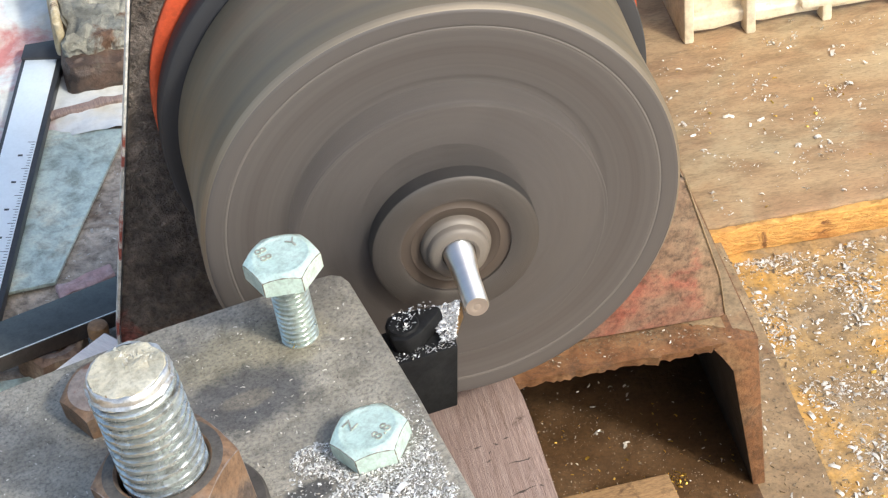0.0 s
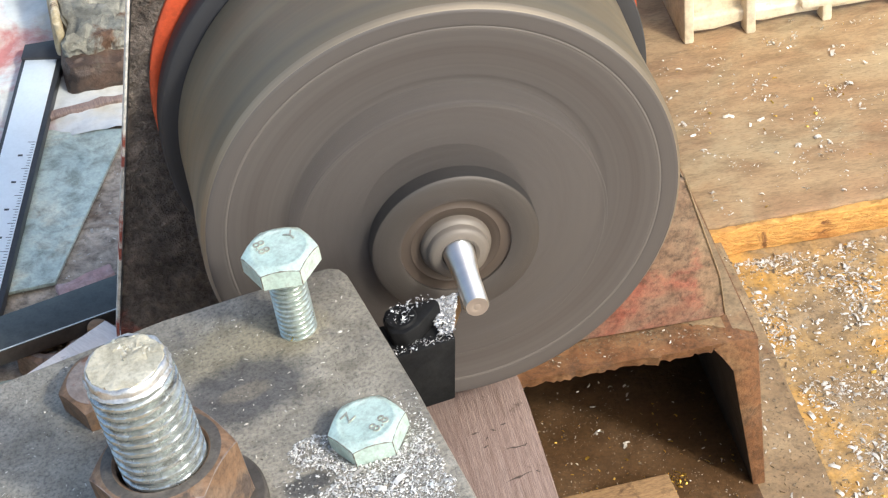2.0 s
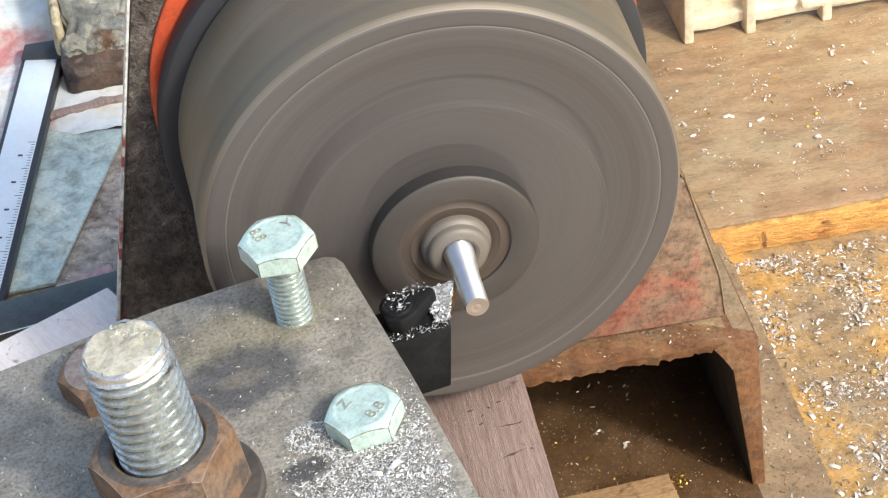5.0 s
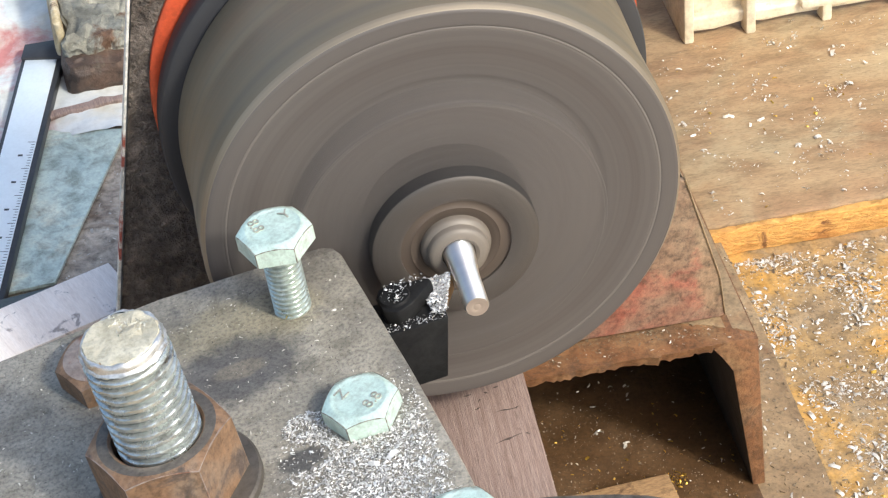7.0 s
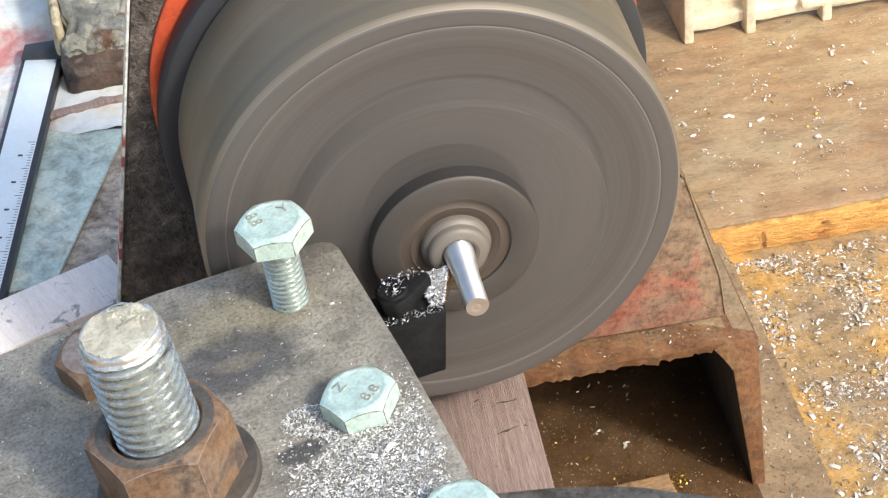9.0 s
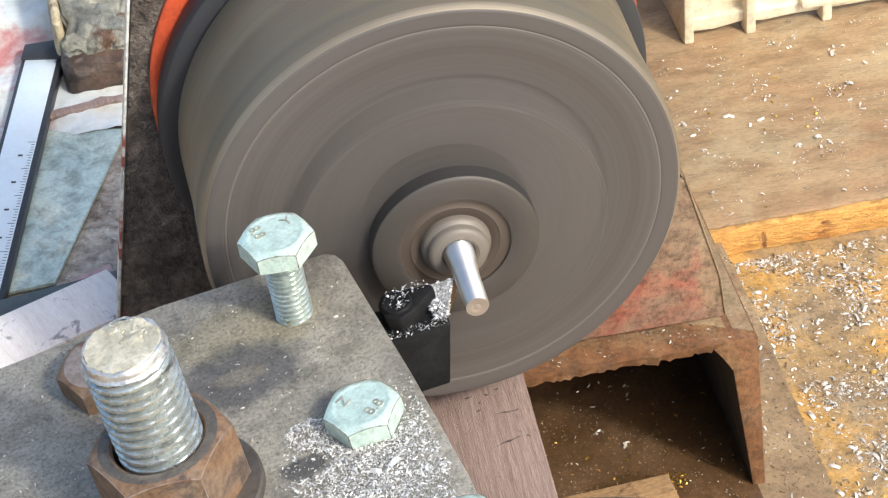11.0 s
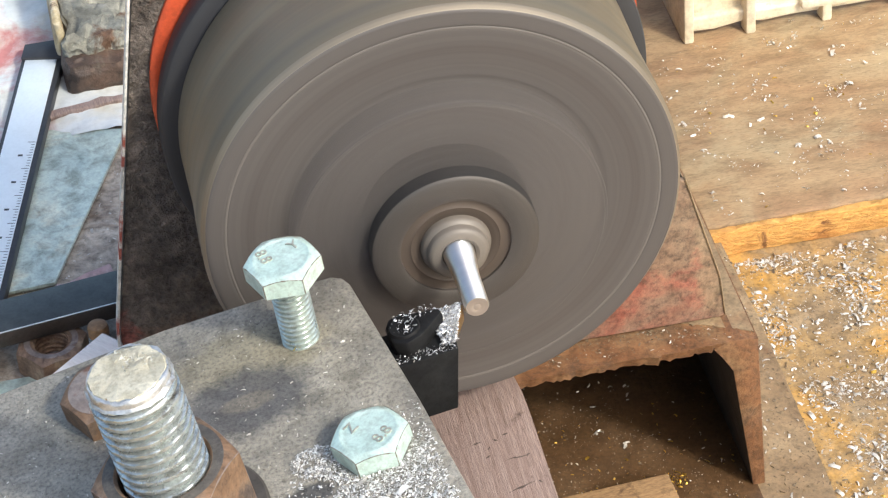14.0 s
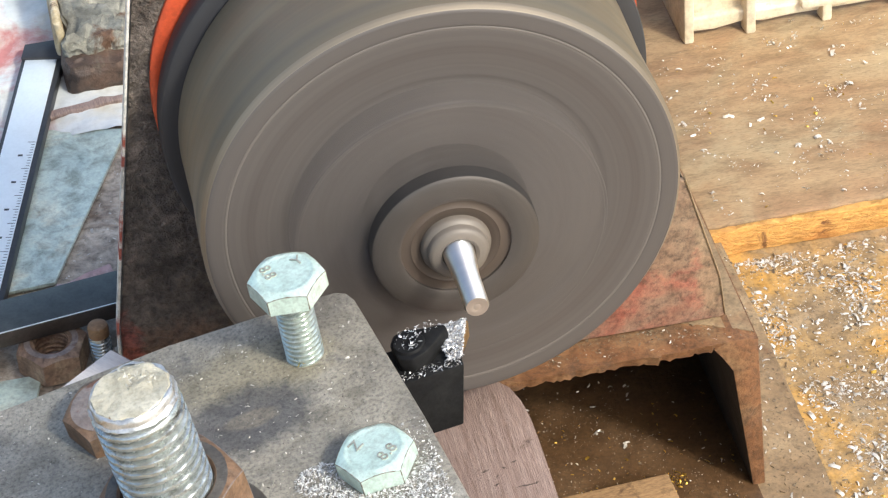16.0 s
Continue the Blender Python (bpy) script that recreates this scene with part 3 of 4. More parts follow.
# ---- the turning chuck ----
def build_chuck():
    c = thing("lathe_chuck", (0, 0, 0), "spinning blackened steel lathe chuck holding a bright turned rod", "lathe chuck")
    face = spin([(7, 1.2), (14, 1.0), (15, 0.2), (35.6, 0.2), (36.6, 0.3), (37.6, 0.1), (38.4, 0.0), (49.2, 0), (49.7, 0.0), (49.9, 0.10), (50.3, 0.10), (50.5, 0.0), (51.0, 0.0), (53.7, 0.0), (54.1, 0.04), (54.5, 0.25)], 160)
    part("face", face, "chuck", c)
    part("scribed_ring", spin([(49.75, -0.01), (49.95, -0.09), (50.2, -0.09), (50.4, -0.01)], 160), "softedge", c, "thin scribed ring")
    part("rim", spin([(54.5, 0.25), (55.25, 1.3), (55.4, 1.8)], 160), "edge", c, "bright chamfered rim")
    part("body", spin([(55.4, 1.8), (55.4, 9), (54.9, 22), (54.7, 23), (54.7, 25), (54.9, 26), (55.1, 41.2), (54.6, 42.4), (30, 42.6)], 160), "chuckside", c, "brown oily side")
    part("backplate", spin([(30, 42.6), (57.4, 42.8), (58.6, 43.6), (59.0, 45), (59.0, 49.8), (58.4, 50.6), (20, 50.6)], 160), "backplate", c, "dark backplate")
    part("nose_recess", spin([(7.0, -11.2), (9.6, -11.3), (10.2, -11.6), (10.8, -11.3), (12.6, -11.5), (13.0, -11.0), (13.2, 1.0)], 96), "recess", c, "brown stained recess round the collet")
    for k in range(3):
        mid = math.tau * k / 3
        jaw = part("jaw", sector([(12.6, -12.2), (13.4, -12.5), (18.3, -12.4), (19.0, -11.9), (19.2, -11.2), (19.2, 0.6), (12.6, 0.6)], mid - 0.88, mid + 0.88), ["jaw", "nosedark"], c)
        # faces that point away from the axis are near black
        for p in jaw.data.polygons:
            p.material_index = 1 if Vector((p.center.x, 0, p.center.z)).normalized().dot(p.normal) > 0.85 else 0
        arc = [(35.8 * math.cos(a * 0.06), 35.8 * math.sin(a * 0.06)) for a in range(-5, 6)]
        step = prism([(14.0, -11.4), *arc, (14.0, 11.4)], -8.1, 0.6, "y", 0.3)
        bmesh.ops.rotate(step, verts=step.verts, cent=(0, 0, 0), matrix=Matrix.Rotation(-mid, 3, "Y"))
        part("jaw_step", step, "chuck", jaw)
        part("step_edge", sector([(35.0, -8.22), (35.7, -7.85), (35.95, -7.2), (35.0, -7.2)], mid - 0.30, mid + 0.30), "softedge", jaw, "dull worn edge")
    part("collet", spin([(3.7, -13.6), (3.9, -15.2), (4.6, -15.7), (5.9, -15.6), (6.6, -15.2), (6.9, -14.6), (7.0, -13.4), (7.5, -13.0), (7.8, -12.6), (8.0, -12.0), (8.0, -9)], 64), "collet", c, "dull pale collet nose")
    part("rod", spin([(3.75, -13.4), (3.6, -15.0), (3.4, -17.0), (3.2, -18.8), (2.95, -21.4), (2.82, -23.2), (2.78, -26), (2.75, -33.4), (2.5, -33.9)], 64), "rod", c, "freshly turned mirror-bright rod")
    part("rod_end", spin([(2.5, -33.9), (1.2, -33.95), (1.0, -33.88), (0.7, -33.88), (0.5, -33.94), (0, -33.92)], 48), "rodend", c)
    return c


def worn_edges(ac, height, turn, chamfer, wide=0.22, seed=0.0):
    """Dark worn arrises that run round a hexagon's crown and down its corners."""
    bm = bmesh.new()
    ap = ac / 2 * math.cos(math.pi / 6)
    rc = ap * chamfer

    def strip(path):
        prev = None
        for k, p in enumerate(path):
            w = wide * max(0.25, 0.8 + 1.1 * noise.noise(Vector((k * 0.37, seed, p.z * 0.3))))
            out = Vector((p.x, p.y, 0)).normalized()
            side = Vector((-out.y, out.x, 0))
            if path is not crown:
                vs = [bm.verts.new(p + q) for q in (side * w, out * 0.05 + side * w * 0.4, out * 0.05 - side * w * 0.4, -side * w)]
            else:
                vs = [bm.verts.new(p + q) for q in (Vector((0, 0, -w)) + out * 0.01, out * 0.06 - Vector((0, 0, w * 0.3)), out * 0.03 + Vector((0, 0, 0.07)), -out * w * 0.8 + Vector((0, 0, w * 0.46 + 0.03)))]
            if prev:
                for i in range(3):
                    bm.faces.new((prev[i], vs[i], vs[i + 1], prev[i + 1]))
            prev = vs
    crown = []
    for i in range(145):
        a = math.tau * i / 144
        k = (a + math.pi / 6) % (math.pi / 3) - math.pi / 6
        rr = ap / math.cos(k)
        crown.append(Vector((rr * math.cos(a + turn), rr * math.sin(a + turn), height - (rr - rc) * 0.58)))
    strip(crown)
    for c in range(6):
        a = math.pi / 6 + c * math.pi / 3 + turn
        rr = ac / 2
        strip([Vector((rr * math.cos(a), rr * math.sin(a), z * (height - (rr - rc) * 0.58) / 12)) for z in range(13)])
    return bm


# ---- tool post (its own space: tilted with the slide) ----
def hex_bolt(parent, at, head_z, thread_len, turn, grade=(2.6, -2.2, 38), maker=("Z", -3.2, 2.2, 38), lean=0.0):
    b = part("hex_bolt", hexagon(16.8, 5.0, turn=turn, chamfer=0.86), "zinc", parent, "zinc-plated hexagon bolt")
    b.matrix_local = pose(at[0] / 1000, at[1] / 1000, (at[2] + head_z) / 1000, 0, lean)
    part("worn_edge", worn_edges(16.8, 5.0, turn, 0.86, 0.13, turn * 9), "wear", b, "dark worn edges")
    part("shank", thread(4.15, -thread_len, 0.2, 1.35, 0.75, 56, 10), "zincthread", b)
    lettering("marking", "8.8", 3.7, (grade[0], grade[1], 4.87), grade[2], b)
    lettering("marking", maker[0], 3.8, (maker[1], maker[2], 4.87), maker[3], b)
    return b


def build_tool_post():
    p = thing("tool_post", (0, 0, 0), "dirty grey steel tool post plate with bolts and swarf", "tool post", ry=-9.62)
    pts = [(-125, -21.5), (-105, -19.6), (-66.7, -15.6), (-32, -15.2), (-28.6, -15.4), (-26.3, -16.8), (-25, -19.4), (-17.7, -62.1), (-12.8, -95.6), (-10.5, -118), (-125, -122)]
    plate = prism(pts, -0.4, 6, "z", 0.7)
    part("clamp_plate", plate, "plate", p, "grey-brown steel plate with oil stains")
    part("post_body", box(-112, -42, -112, -26, -57, -0.5, 1), "plateside", p)
    hex_bolt(p, (-37.0, -32.2, 6), 18.0, 18.6, 0.384, (-3.6, 1.6, -72), ("Y", 3.2, 3.0, 25), 4.0)
    hex_bolt(p, (-29.6, -72.0, 6), 0.1, 1.0, 0.51)
    hex_bolt(p, (-16.6, -113.2, 6), 0.1, 1.0, 0.45)
    old = part("old_bolt", hexagon(21, 6.2, turn=0.5), "rustnut", p, "brown rusted bolt head")
    part("greasy_top", spin([(0, 6.22), (8.2, 6.24), (8.3, 6.2)], 48, "z"), "oldtop", old, "pinkish grey worn top")
    old.location = (-0.0808, -0.0352, 0.006)
    wa = part("washer", spin([(9.5, 0), (17.0, 0), (17.4, 0.5), (17.4, 2.2), (16.9, 2.7), (9.5, 2.7)], 72, "z"), "plateside", p, "plain steel washer")
    wa.location = (-0.0698, -0.0780, 0.006)
    nu = part("stud_nut", hexagon(30.6, 15.5, hole=9.6, turn=0.454, chamfer=0.95), "rustnut", p, "large brown rusted nut")
    nu.location = (-0.0702, -0.0780, 0.0087)
    part("greasy_top", spin([(10.3, 15.52), (12.4, 15.56), (12.55, 15.5)], 72, "z"), "nutgrime", nu, "grey greasy top face")
    part("worn_edge", worn_edges(30.6, 15.5, 0.454, 0.95, 0.16, 3.0), "oldtop", nu, "greyish worn edges")
    st = part("stud", thread(9.05, 4, 44.4, 2.5, 1.8, 96, 12), "stud", p, "thick galvanised threaded stud")
    st.location = (-0.0698, -0.0780, 0.004)
    cap = spin([(0, 46.3), (2.5, 46.5), (4.5, 46.2), (6.0, 46.5), (7.6, 46.3), (8.0, 45.6), (8.0, 43.0)], 56, "z")
    wobble(cap, 0.6, 0.3)
    wobble(cap, 0.25, 1.1)
    part("stud_end", cap, ["studtop"], st, "dirty hammered stud end")
    crust = scatter(260, 71, (-1.5, 6.0), (0.5, 7.2), 46.35, lambda x, y, rr: x * x + y * y < 52 and rr.random() < 0.75)
    part("crust", chips(crust, 72, (0.2, 0.5), -0.1, 0.2), "oldcream", st, "pale crumbling crust", False, "stuff")
    shank = prism([(-60, -31.6), (-12.5, -31.6), (-9.5, -30.6), (-6.4, -33.0), (-6.6, -43.0), (-60, -43.6)], -17.6, -1.0, "z", 0.4)
    for v in shank.verts:
        if v.co.x > -30:
            v.co.x += 0.23 * (v.co.z + 1.0)
    burr = spin([(7.8, 43.4), (8.6, 43.5), (9.05, 43.9), (8.75, 44.35), (8.5, 44.5), (8.55, 45.0), (8.5, 45.6), (8.3, 46.05), (8.05, 46.2), (7.6, 46.1)], 56, "z")
    wobble(burr, 0.4, 0.33)
    wobble(burr, 0.35, 1.1)
    part("burr", burr, "burr", st, "bright peened burr")
    tool = part("turning_tool", shank, "toolblack", p, "black steel turning tool holder")
    ins = prism([(-2.9, -31.0), (-3.6, -29.9), (-9.6, -32.0), (-6.5, -38.0)], -4.2, -0.1, "z", 0.2)
    for v in ins.verts:
        v.co.x += 0.12 * (v.co.z + 0.1)
    part("insert", ins, "carbide", tool, "gold-coated carbide insert")
    cl = prism([(-20.5, -34), (-19.5, -31.6), (-16.5, -30.6), (-13.6, -31.8), (-8.2, -32.6), (-7.6, -34.0), (-9.0, -35.6), (-13.4, -39.6), (-16.8, -41.0), (-19.8, -39.4)], -1.2, 3.0, "z", 0.7)
    part("clamp", cl, "toolblack", tool)
    part("clamp_screw", spin([(1.3, 2.0), (1.5, 3.4), (3.2, 3.6), (3.5, 3.2), (3.5, 2)], 32, "z"), "toolblack", tool).location = (-0.0165, -0.0360, 0)
    # swarf
    def heap(x, y, rr):
        if (x + 29.6) ** 2 + (y + 72.0) ** 2 < 62 or (x + 16.6) ** 2 + (y + 113.2) ** 2 < 70 or x > -15.6 - (y + 95) * 0.12 + 1.5 * noise.noise(Vector((y * 0.3, 0, 4))):
            return False
        bare = ((x + 44.5) / 6.0) ** 2 + ((y + 80.0) / 3.6) ** 2 < 1
        thick = 1.2 - ((x + 31) / 17) ** 2 - 0.6 * max(0.0, (y + 78) / 6) + 0.5 * noise.noise(Vector((x * 0.22, y * 0.22, 1)))
        return rr.random() < (0.06 if bare else max(0.0, thick))
    spots = scatter(13500, 11, (-54, -12), (-119, -68), 6.0, heap)
    spots += scatter(900, 12, (-48, -36), (-77, -66), 6.0, lambda x, y, rr: ((x + 42) / 5.2) ** 2 + ((y + 71) / 4.4) ** 2 < 1)
    spots += scatter(260, 18, (-25, -17), (-82, -62), 6.0, lambda x, y, rr: (x + 29.6) ** 2 + (y + 72.0) ** 2 > 62 and x < -18.5 - (y + 62) * 0.12)
    lift_by = random.Random(19)
    part("swarf", chips([(x, y, z + lift_by.uniform(0, 0.45)) for x, y, z in spots], 5, (0.15, 0.46)), "chip", p, "heap of fine bright chips", False, "stuff")
    part("coarse_swarf", chips(scatter(70, 20, (-46, -17), (-112, -80), 6.4, heap), 21, (0.7, 1.3), 0.1, 0.8), "chip", p, "larger bright flakes", False, "stuff")
    sp = scatter(900, 13, (-122, -16), (-116, -19), 6.0, lambda x, y, r: x < -27 - (y + 20) * 0.12 and y < -17 + (x + 30) * 0.05)
    part("grit", chips(scatter(3000, 41, (-122, -16), (-116, -19), 6.0, lambda x, y, r: x < -27 - (y + 20) * 0.12 and y < -17 + (x + 30) * 0.05), 42, (0.08, 0.24), 0.02, 0.2), "nutgrime", p, "fine dark grit", False, "stuff")
    part("brass_chip", chips([(-39.2, -35.4, 6.0), (-40.0, -35.1, 6.2)], 52, (1.2, 1.7)), "brass", p, "single brass chip", False)
    part("scattered_swarf", chips(sp, 6, (0.16, 0.5)), "chippale", p, "", False, "stuff")
    sp = scatter(2600, 14, (-9.8, -3.2), (-42, -30.0), -0.3, lambda x, y, r: r.random() < 0.25 + 0.75 * ((y + 42) / 12) and x < -3.2 - (-30.2 - y) * 0.30)
    sp += scatter(60, 15, (-19.4, -13.6), (-38.8, -33.4), 3.2, lambda x, y, r: (x + 16.5) ** 2 + (y + 36) ** 2 < 9)
    sp += scatter(80, 16, (-18, -9), (-34, -31), 3.0)
    sp += scatter(110, 17, (-20, -7), (-43, -40), -1.0)
    part("tool_swarf", chips([(x, y, z + 0.5 * ((k * 37) % 11) / 11) for k, (x, y, z) in enumerate(sp)], 7, (0.17, 0.5), 0.05, 0.8), "toolchip", tool, "bright chips", False, "stuff")
    return p


# ---- slides under the tool post ----
SCRATCHES = [(6.9, -7.7, 1.6, -0.5), (4.8, -10.2, 1.4, 0.9), (2.3, -7.8, 2.2, 0.2), (10.8, -14.9, 5.2, 0.05), (13.2, -14.6, 1.6, 0.5), (9.5, -25.0, 7.4, 0.34), (14.2, -24.3, 1.2, -0.6), (9.6, -6.2, 1.6, 0.3), (4.0, -13.0, 1.5, 0.4)]


def build_cross_slide():
    s = thing("cross_slide", (0, 0, -66), "pinkish-brown wooden slide strip with scratched grain", "slide strip")
    pts = [(-24, 26), (6, 25), (12.0, 23.0), (14.6, 19.8), (16.2, 14.5), (17.0, 8), (17.2, -2), (17.0, -24), (16.6, -130), (-24, -130)]
    part("strip", prism(pts, -6, 0, "z", 0.4), "wood", s)
    rnd = random.Random(8)
    for cx, cy, ln, turn in SCRATCHES:
        bm = bmesh.new()
        prev = None
        for k in range(9):
            u, w = k / 8 - 0.5, 0.32 * (1 - abs(k / 4 - 1)) * rnd.uniform(0.5, 1.3) + 0.04
            px, py = cx + u * ln * math.cos(turn), cy + u * ln * math.sin(turn) + rnd.uniform(-0.15, 0.15)
            vs = [bm.verts.new((px, py - w, 0.004)), bm.verts.new((px, py, 0.02)), bm.verts.new((px, py + w, 0.004))]
            if prev:
                bm.faces.new((prev[0], vs[0], vs[1], prev[1]))
                bm.faces.new((prev[1], vs[1], vs[2], prev[2]))
            prev = vs
        part("scratch", bm, "scratch", s, "dark oily scratch")
    ap = [(-30, -58.5), (-1.2, -61.4), (14, -62.6), (27, -65.0), (34, -67.0), (42, -70.6), (54, -75.6), (66, -81), (70, -140), (-30, -140)]
    part("apron", prism(ap, 1, 16, "z", 1.2), "apron", s, "dark grimy apron plate")
    return s


def build_way():
    w = thing("way_bar", (0, 0, -144), "dark steel guide bar under the wooden strip", "guide bar")
    part("bar", box(-24, 6, -150, 34, 0.5, 71.5, 1), "plateside", w)


def build_pale_strip():
    s = thing("pale_wooden_strip", (-75.4, 90.5, -66), "pale sanded wooden strip with a square end", "wooden strip")
    bm = box(-70, 0, -19, 0, -3, 0, 0.3)
    part("strip", bm, "pale", s)
    part("end_face", box(0.002, 0.25, -18.7, -0.3, -2.8, -0.25, 0.05), "wood", s, "brown saw-cut end grain")
    return s


# ---- things beside the headstock ----
def build_left():
    bed = thing("bed_plate", (-150, 40, -92.4), "grimy brown bed plate covered with fine dirt", "bed plate", kind="structure")
    part("plate", box(0, 91, 0, 330, -6, -0.4, 0.4), "leftbed", bed)
    part("dirt", chips(scatter(500, 31, (20, 88), (30, 140), -0.3), 32, (0.3, 0.9)), "chippale", bed, "", False, "stuff")
    sh = thing("steel_sheet", (-90.5, 113, -91.5), "blue-grey galvanised steel sheet lying on the bed", "steel sheet")
    bm = prism([(0, 0), (27.5, 65), (4, 71), (-40, 74), (-50, -3)], 0, 1.2, "z", 0.25)
    part("sheet", bm, "galv", sh)
    small = thing("steel_strip", (-120, 40, -91.5), "narrow bluish steel strip lying on the bed", "steel strip")
    part("strip", prism([(0, 0), (14.5, 5), (22.5, 36), (0, 36)], 0, 1.2, "z", 0.25), "galv", small)
    cal = thing("caliper", (-82.6, 219, -89.8), "vernier caliper with satin steel scale and dark jaw", "caliper", rz=-104)
    part("beam", box(0, 150, -6.2, 6.2, 0, 3.2, 0.3), "blackplastic", cal)
    sc = part("scale", box(5, 150, -5.0, 4.6, 3.2, 3.5, 0.1), "steelrule", cal, "satin steel scale with etched graduations")
    bmt = bmesh.new()
    for i in range(60):
        x, ln = 46 + i * 1.25, 2.2 if i % 10 == 0 else (1.6 if i % 5 == 0 else 1.0)
        q = [bmt.verts.new(v) for v in ((x, 4.3, 3.53), (x + 0.25, 4.3, 3.53), (x + 0.25, 4.3 - ln, 3.53), (x, 4.3 - ln, 3.53))]
        bmt.faces.new(q)
    part("graduations", bmt, "ink", sc, "", False, "stuff")
    for i, x in enumerate((52, 64.5, 77, 89.5)):
        part("numeral_bar", box(x, x + 0.8, 0.2, 1.6, 3.5, 3.56), "ink", sc)
    part("jaw", prism([(-2, -6.2), (5, -6.2), (5, 6.2), (0, 8.5), (-6, 8.5), (-5, 6)], 0, 4.4, "z", 0.4), "blackplastic", cal)
    lump = thing("iron_casting", (-69, 225, -92), "grey-green caked iron casting with brown oily foot", "casting")
    foot = box(-8.8, 12, -26, 6, 0, 11, 3.4, 8, 1.3, 0.16)
    part("foot", foot, "brownlump", lump, "brown oily foot")
    body = box(-7.8, 12.5, -20.5, 45, 8, 16, 2.4, 12, 2.8, 0.17)
    part("body", body, "stone", lump)
    part("rim", box(-9.8, -7.2, -12, 45, 3, 17.5, 1.2, 5, 1.0, 0.2), "oldrim", lump, "pale worn rim")
    sheet = thing("plastic_sheet", (-100, 250, -92), "crumpled white and red printed plastic sheet", "plastic sheet")
    rows, n, w = [], 90, 110
    bm = bmesh.new()
    for j in range(n + 1):
        rows.append([bm.verts.new((-50 + 110 * i / w, -71 + 150 * j / n, 1.6 + 1.6 * noise.noise(Vector((i * 0.07, j * 0.09, 0))) + 1.2 * abs(noise.noise(Vector((i * 0.16, j * 0.2, 5)))))) for i in range(w + 1)])
    for j in range(n):
        for i in range(w):
            bm.faces.new((rows[j][i], rows[j][i + 1], rows[j + 1][i + 1], rows[j + 1][i]))
    part("sheet", bm, "cloth", sheet)
    ln = thing("wood_sliver", (-75, 190, -90.0), "thin brown wooden sliver lying across the sheet", "wood sliver", rz=6)
    part("sliver", box(-14, 14, -1.5, 1.5, 0, 1.8, 0.5, 7, 1.0, 0.25), "wood", ln)
    nut = thing("loose_nut", (-93.8, 80.3, -91.8), "dirty rusted loose hexagon nut lying on the bed", "nut")
    part("nut_body", hexagon(19.4, 8.6, hole=4.9, turn=0.72, both=True, chamfer=0.90), "nut", nut)
    part("worn_top", spin([(5.6, 8.62), (7.0, 8.66), (7.2, 8.6)], 48, "z"), "oldtop", nut, "greyish worn top ring")
    part("inner_thread", thread(5.1, 0.5, 8.2, 1.5, 0.6, 36, 6, True), "nut", nut)
    scw = thing("small_screw", (-81.2, 76.0, -91.8), "small bright screw standing beside the loose nut", "screw")
    part("shank", thread(2.9, 0, 11.2, 1.1, 0.5, 32), "stud", scw)
    part("head", spin([(0, 15.2), (1.6, 15.1), (2.5, 14.6), (2.8, 13.8), (2.8, 11.4), (2.2, 11.0), (0, 11.0)], 32, "z"), "screwrust", scw, "orange rusted head")
    fl = thing("paint_flake", (-82.5, 111.5, -91.6), "torn pinkish paint flake lying on the bed", "flake", rz=16)
    part("flake", box(-8, 8, -2.2, 2.2, 0, 1.4, 0.4, 4, 1.2, 0.3), "flake", fl)
    bar = thing("steel_bar", (-72.3, 98.2, -83), "dark blued flat steel bar lying across the bed", "steel bar")
    part("bar", box(-75, 14, -13.2, 0, 0, 5, 0.25), "blued", bar)
    part("worn_edge", box(-75, 14, -13.5, -13.25, 0.2, 4.6, 0.05), "barside", bar, "bare brown edge")
    part("worn_corner", box(-75, 14, -13.34, -13.0, 4.78, 5.05, 0.08), "steelrule", bar, "bright worn corner")
    return bar


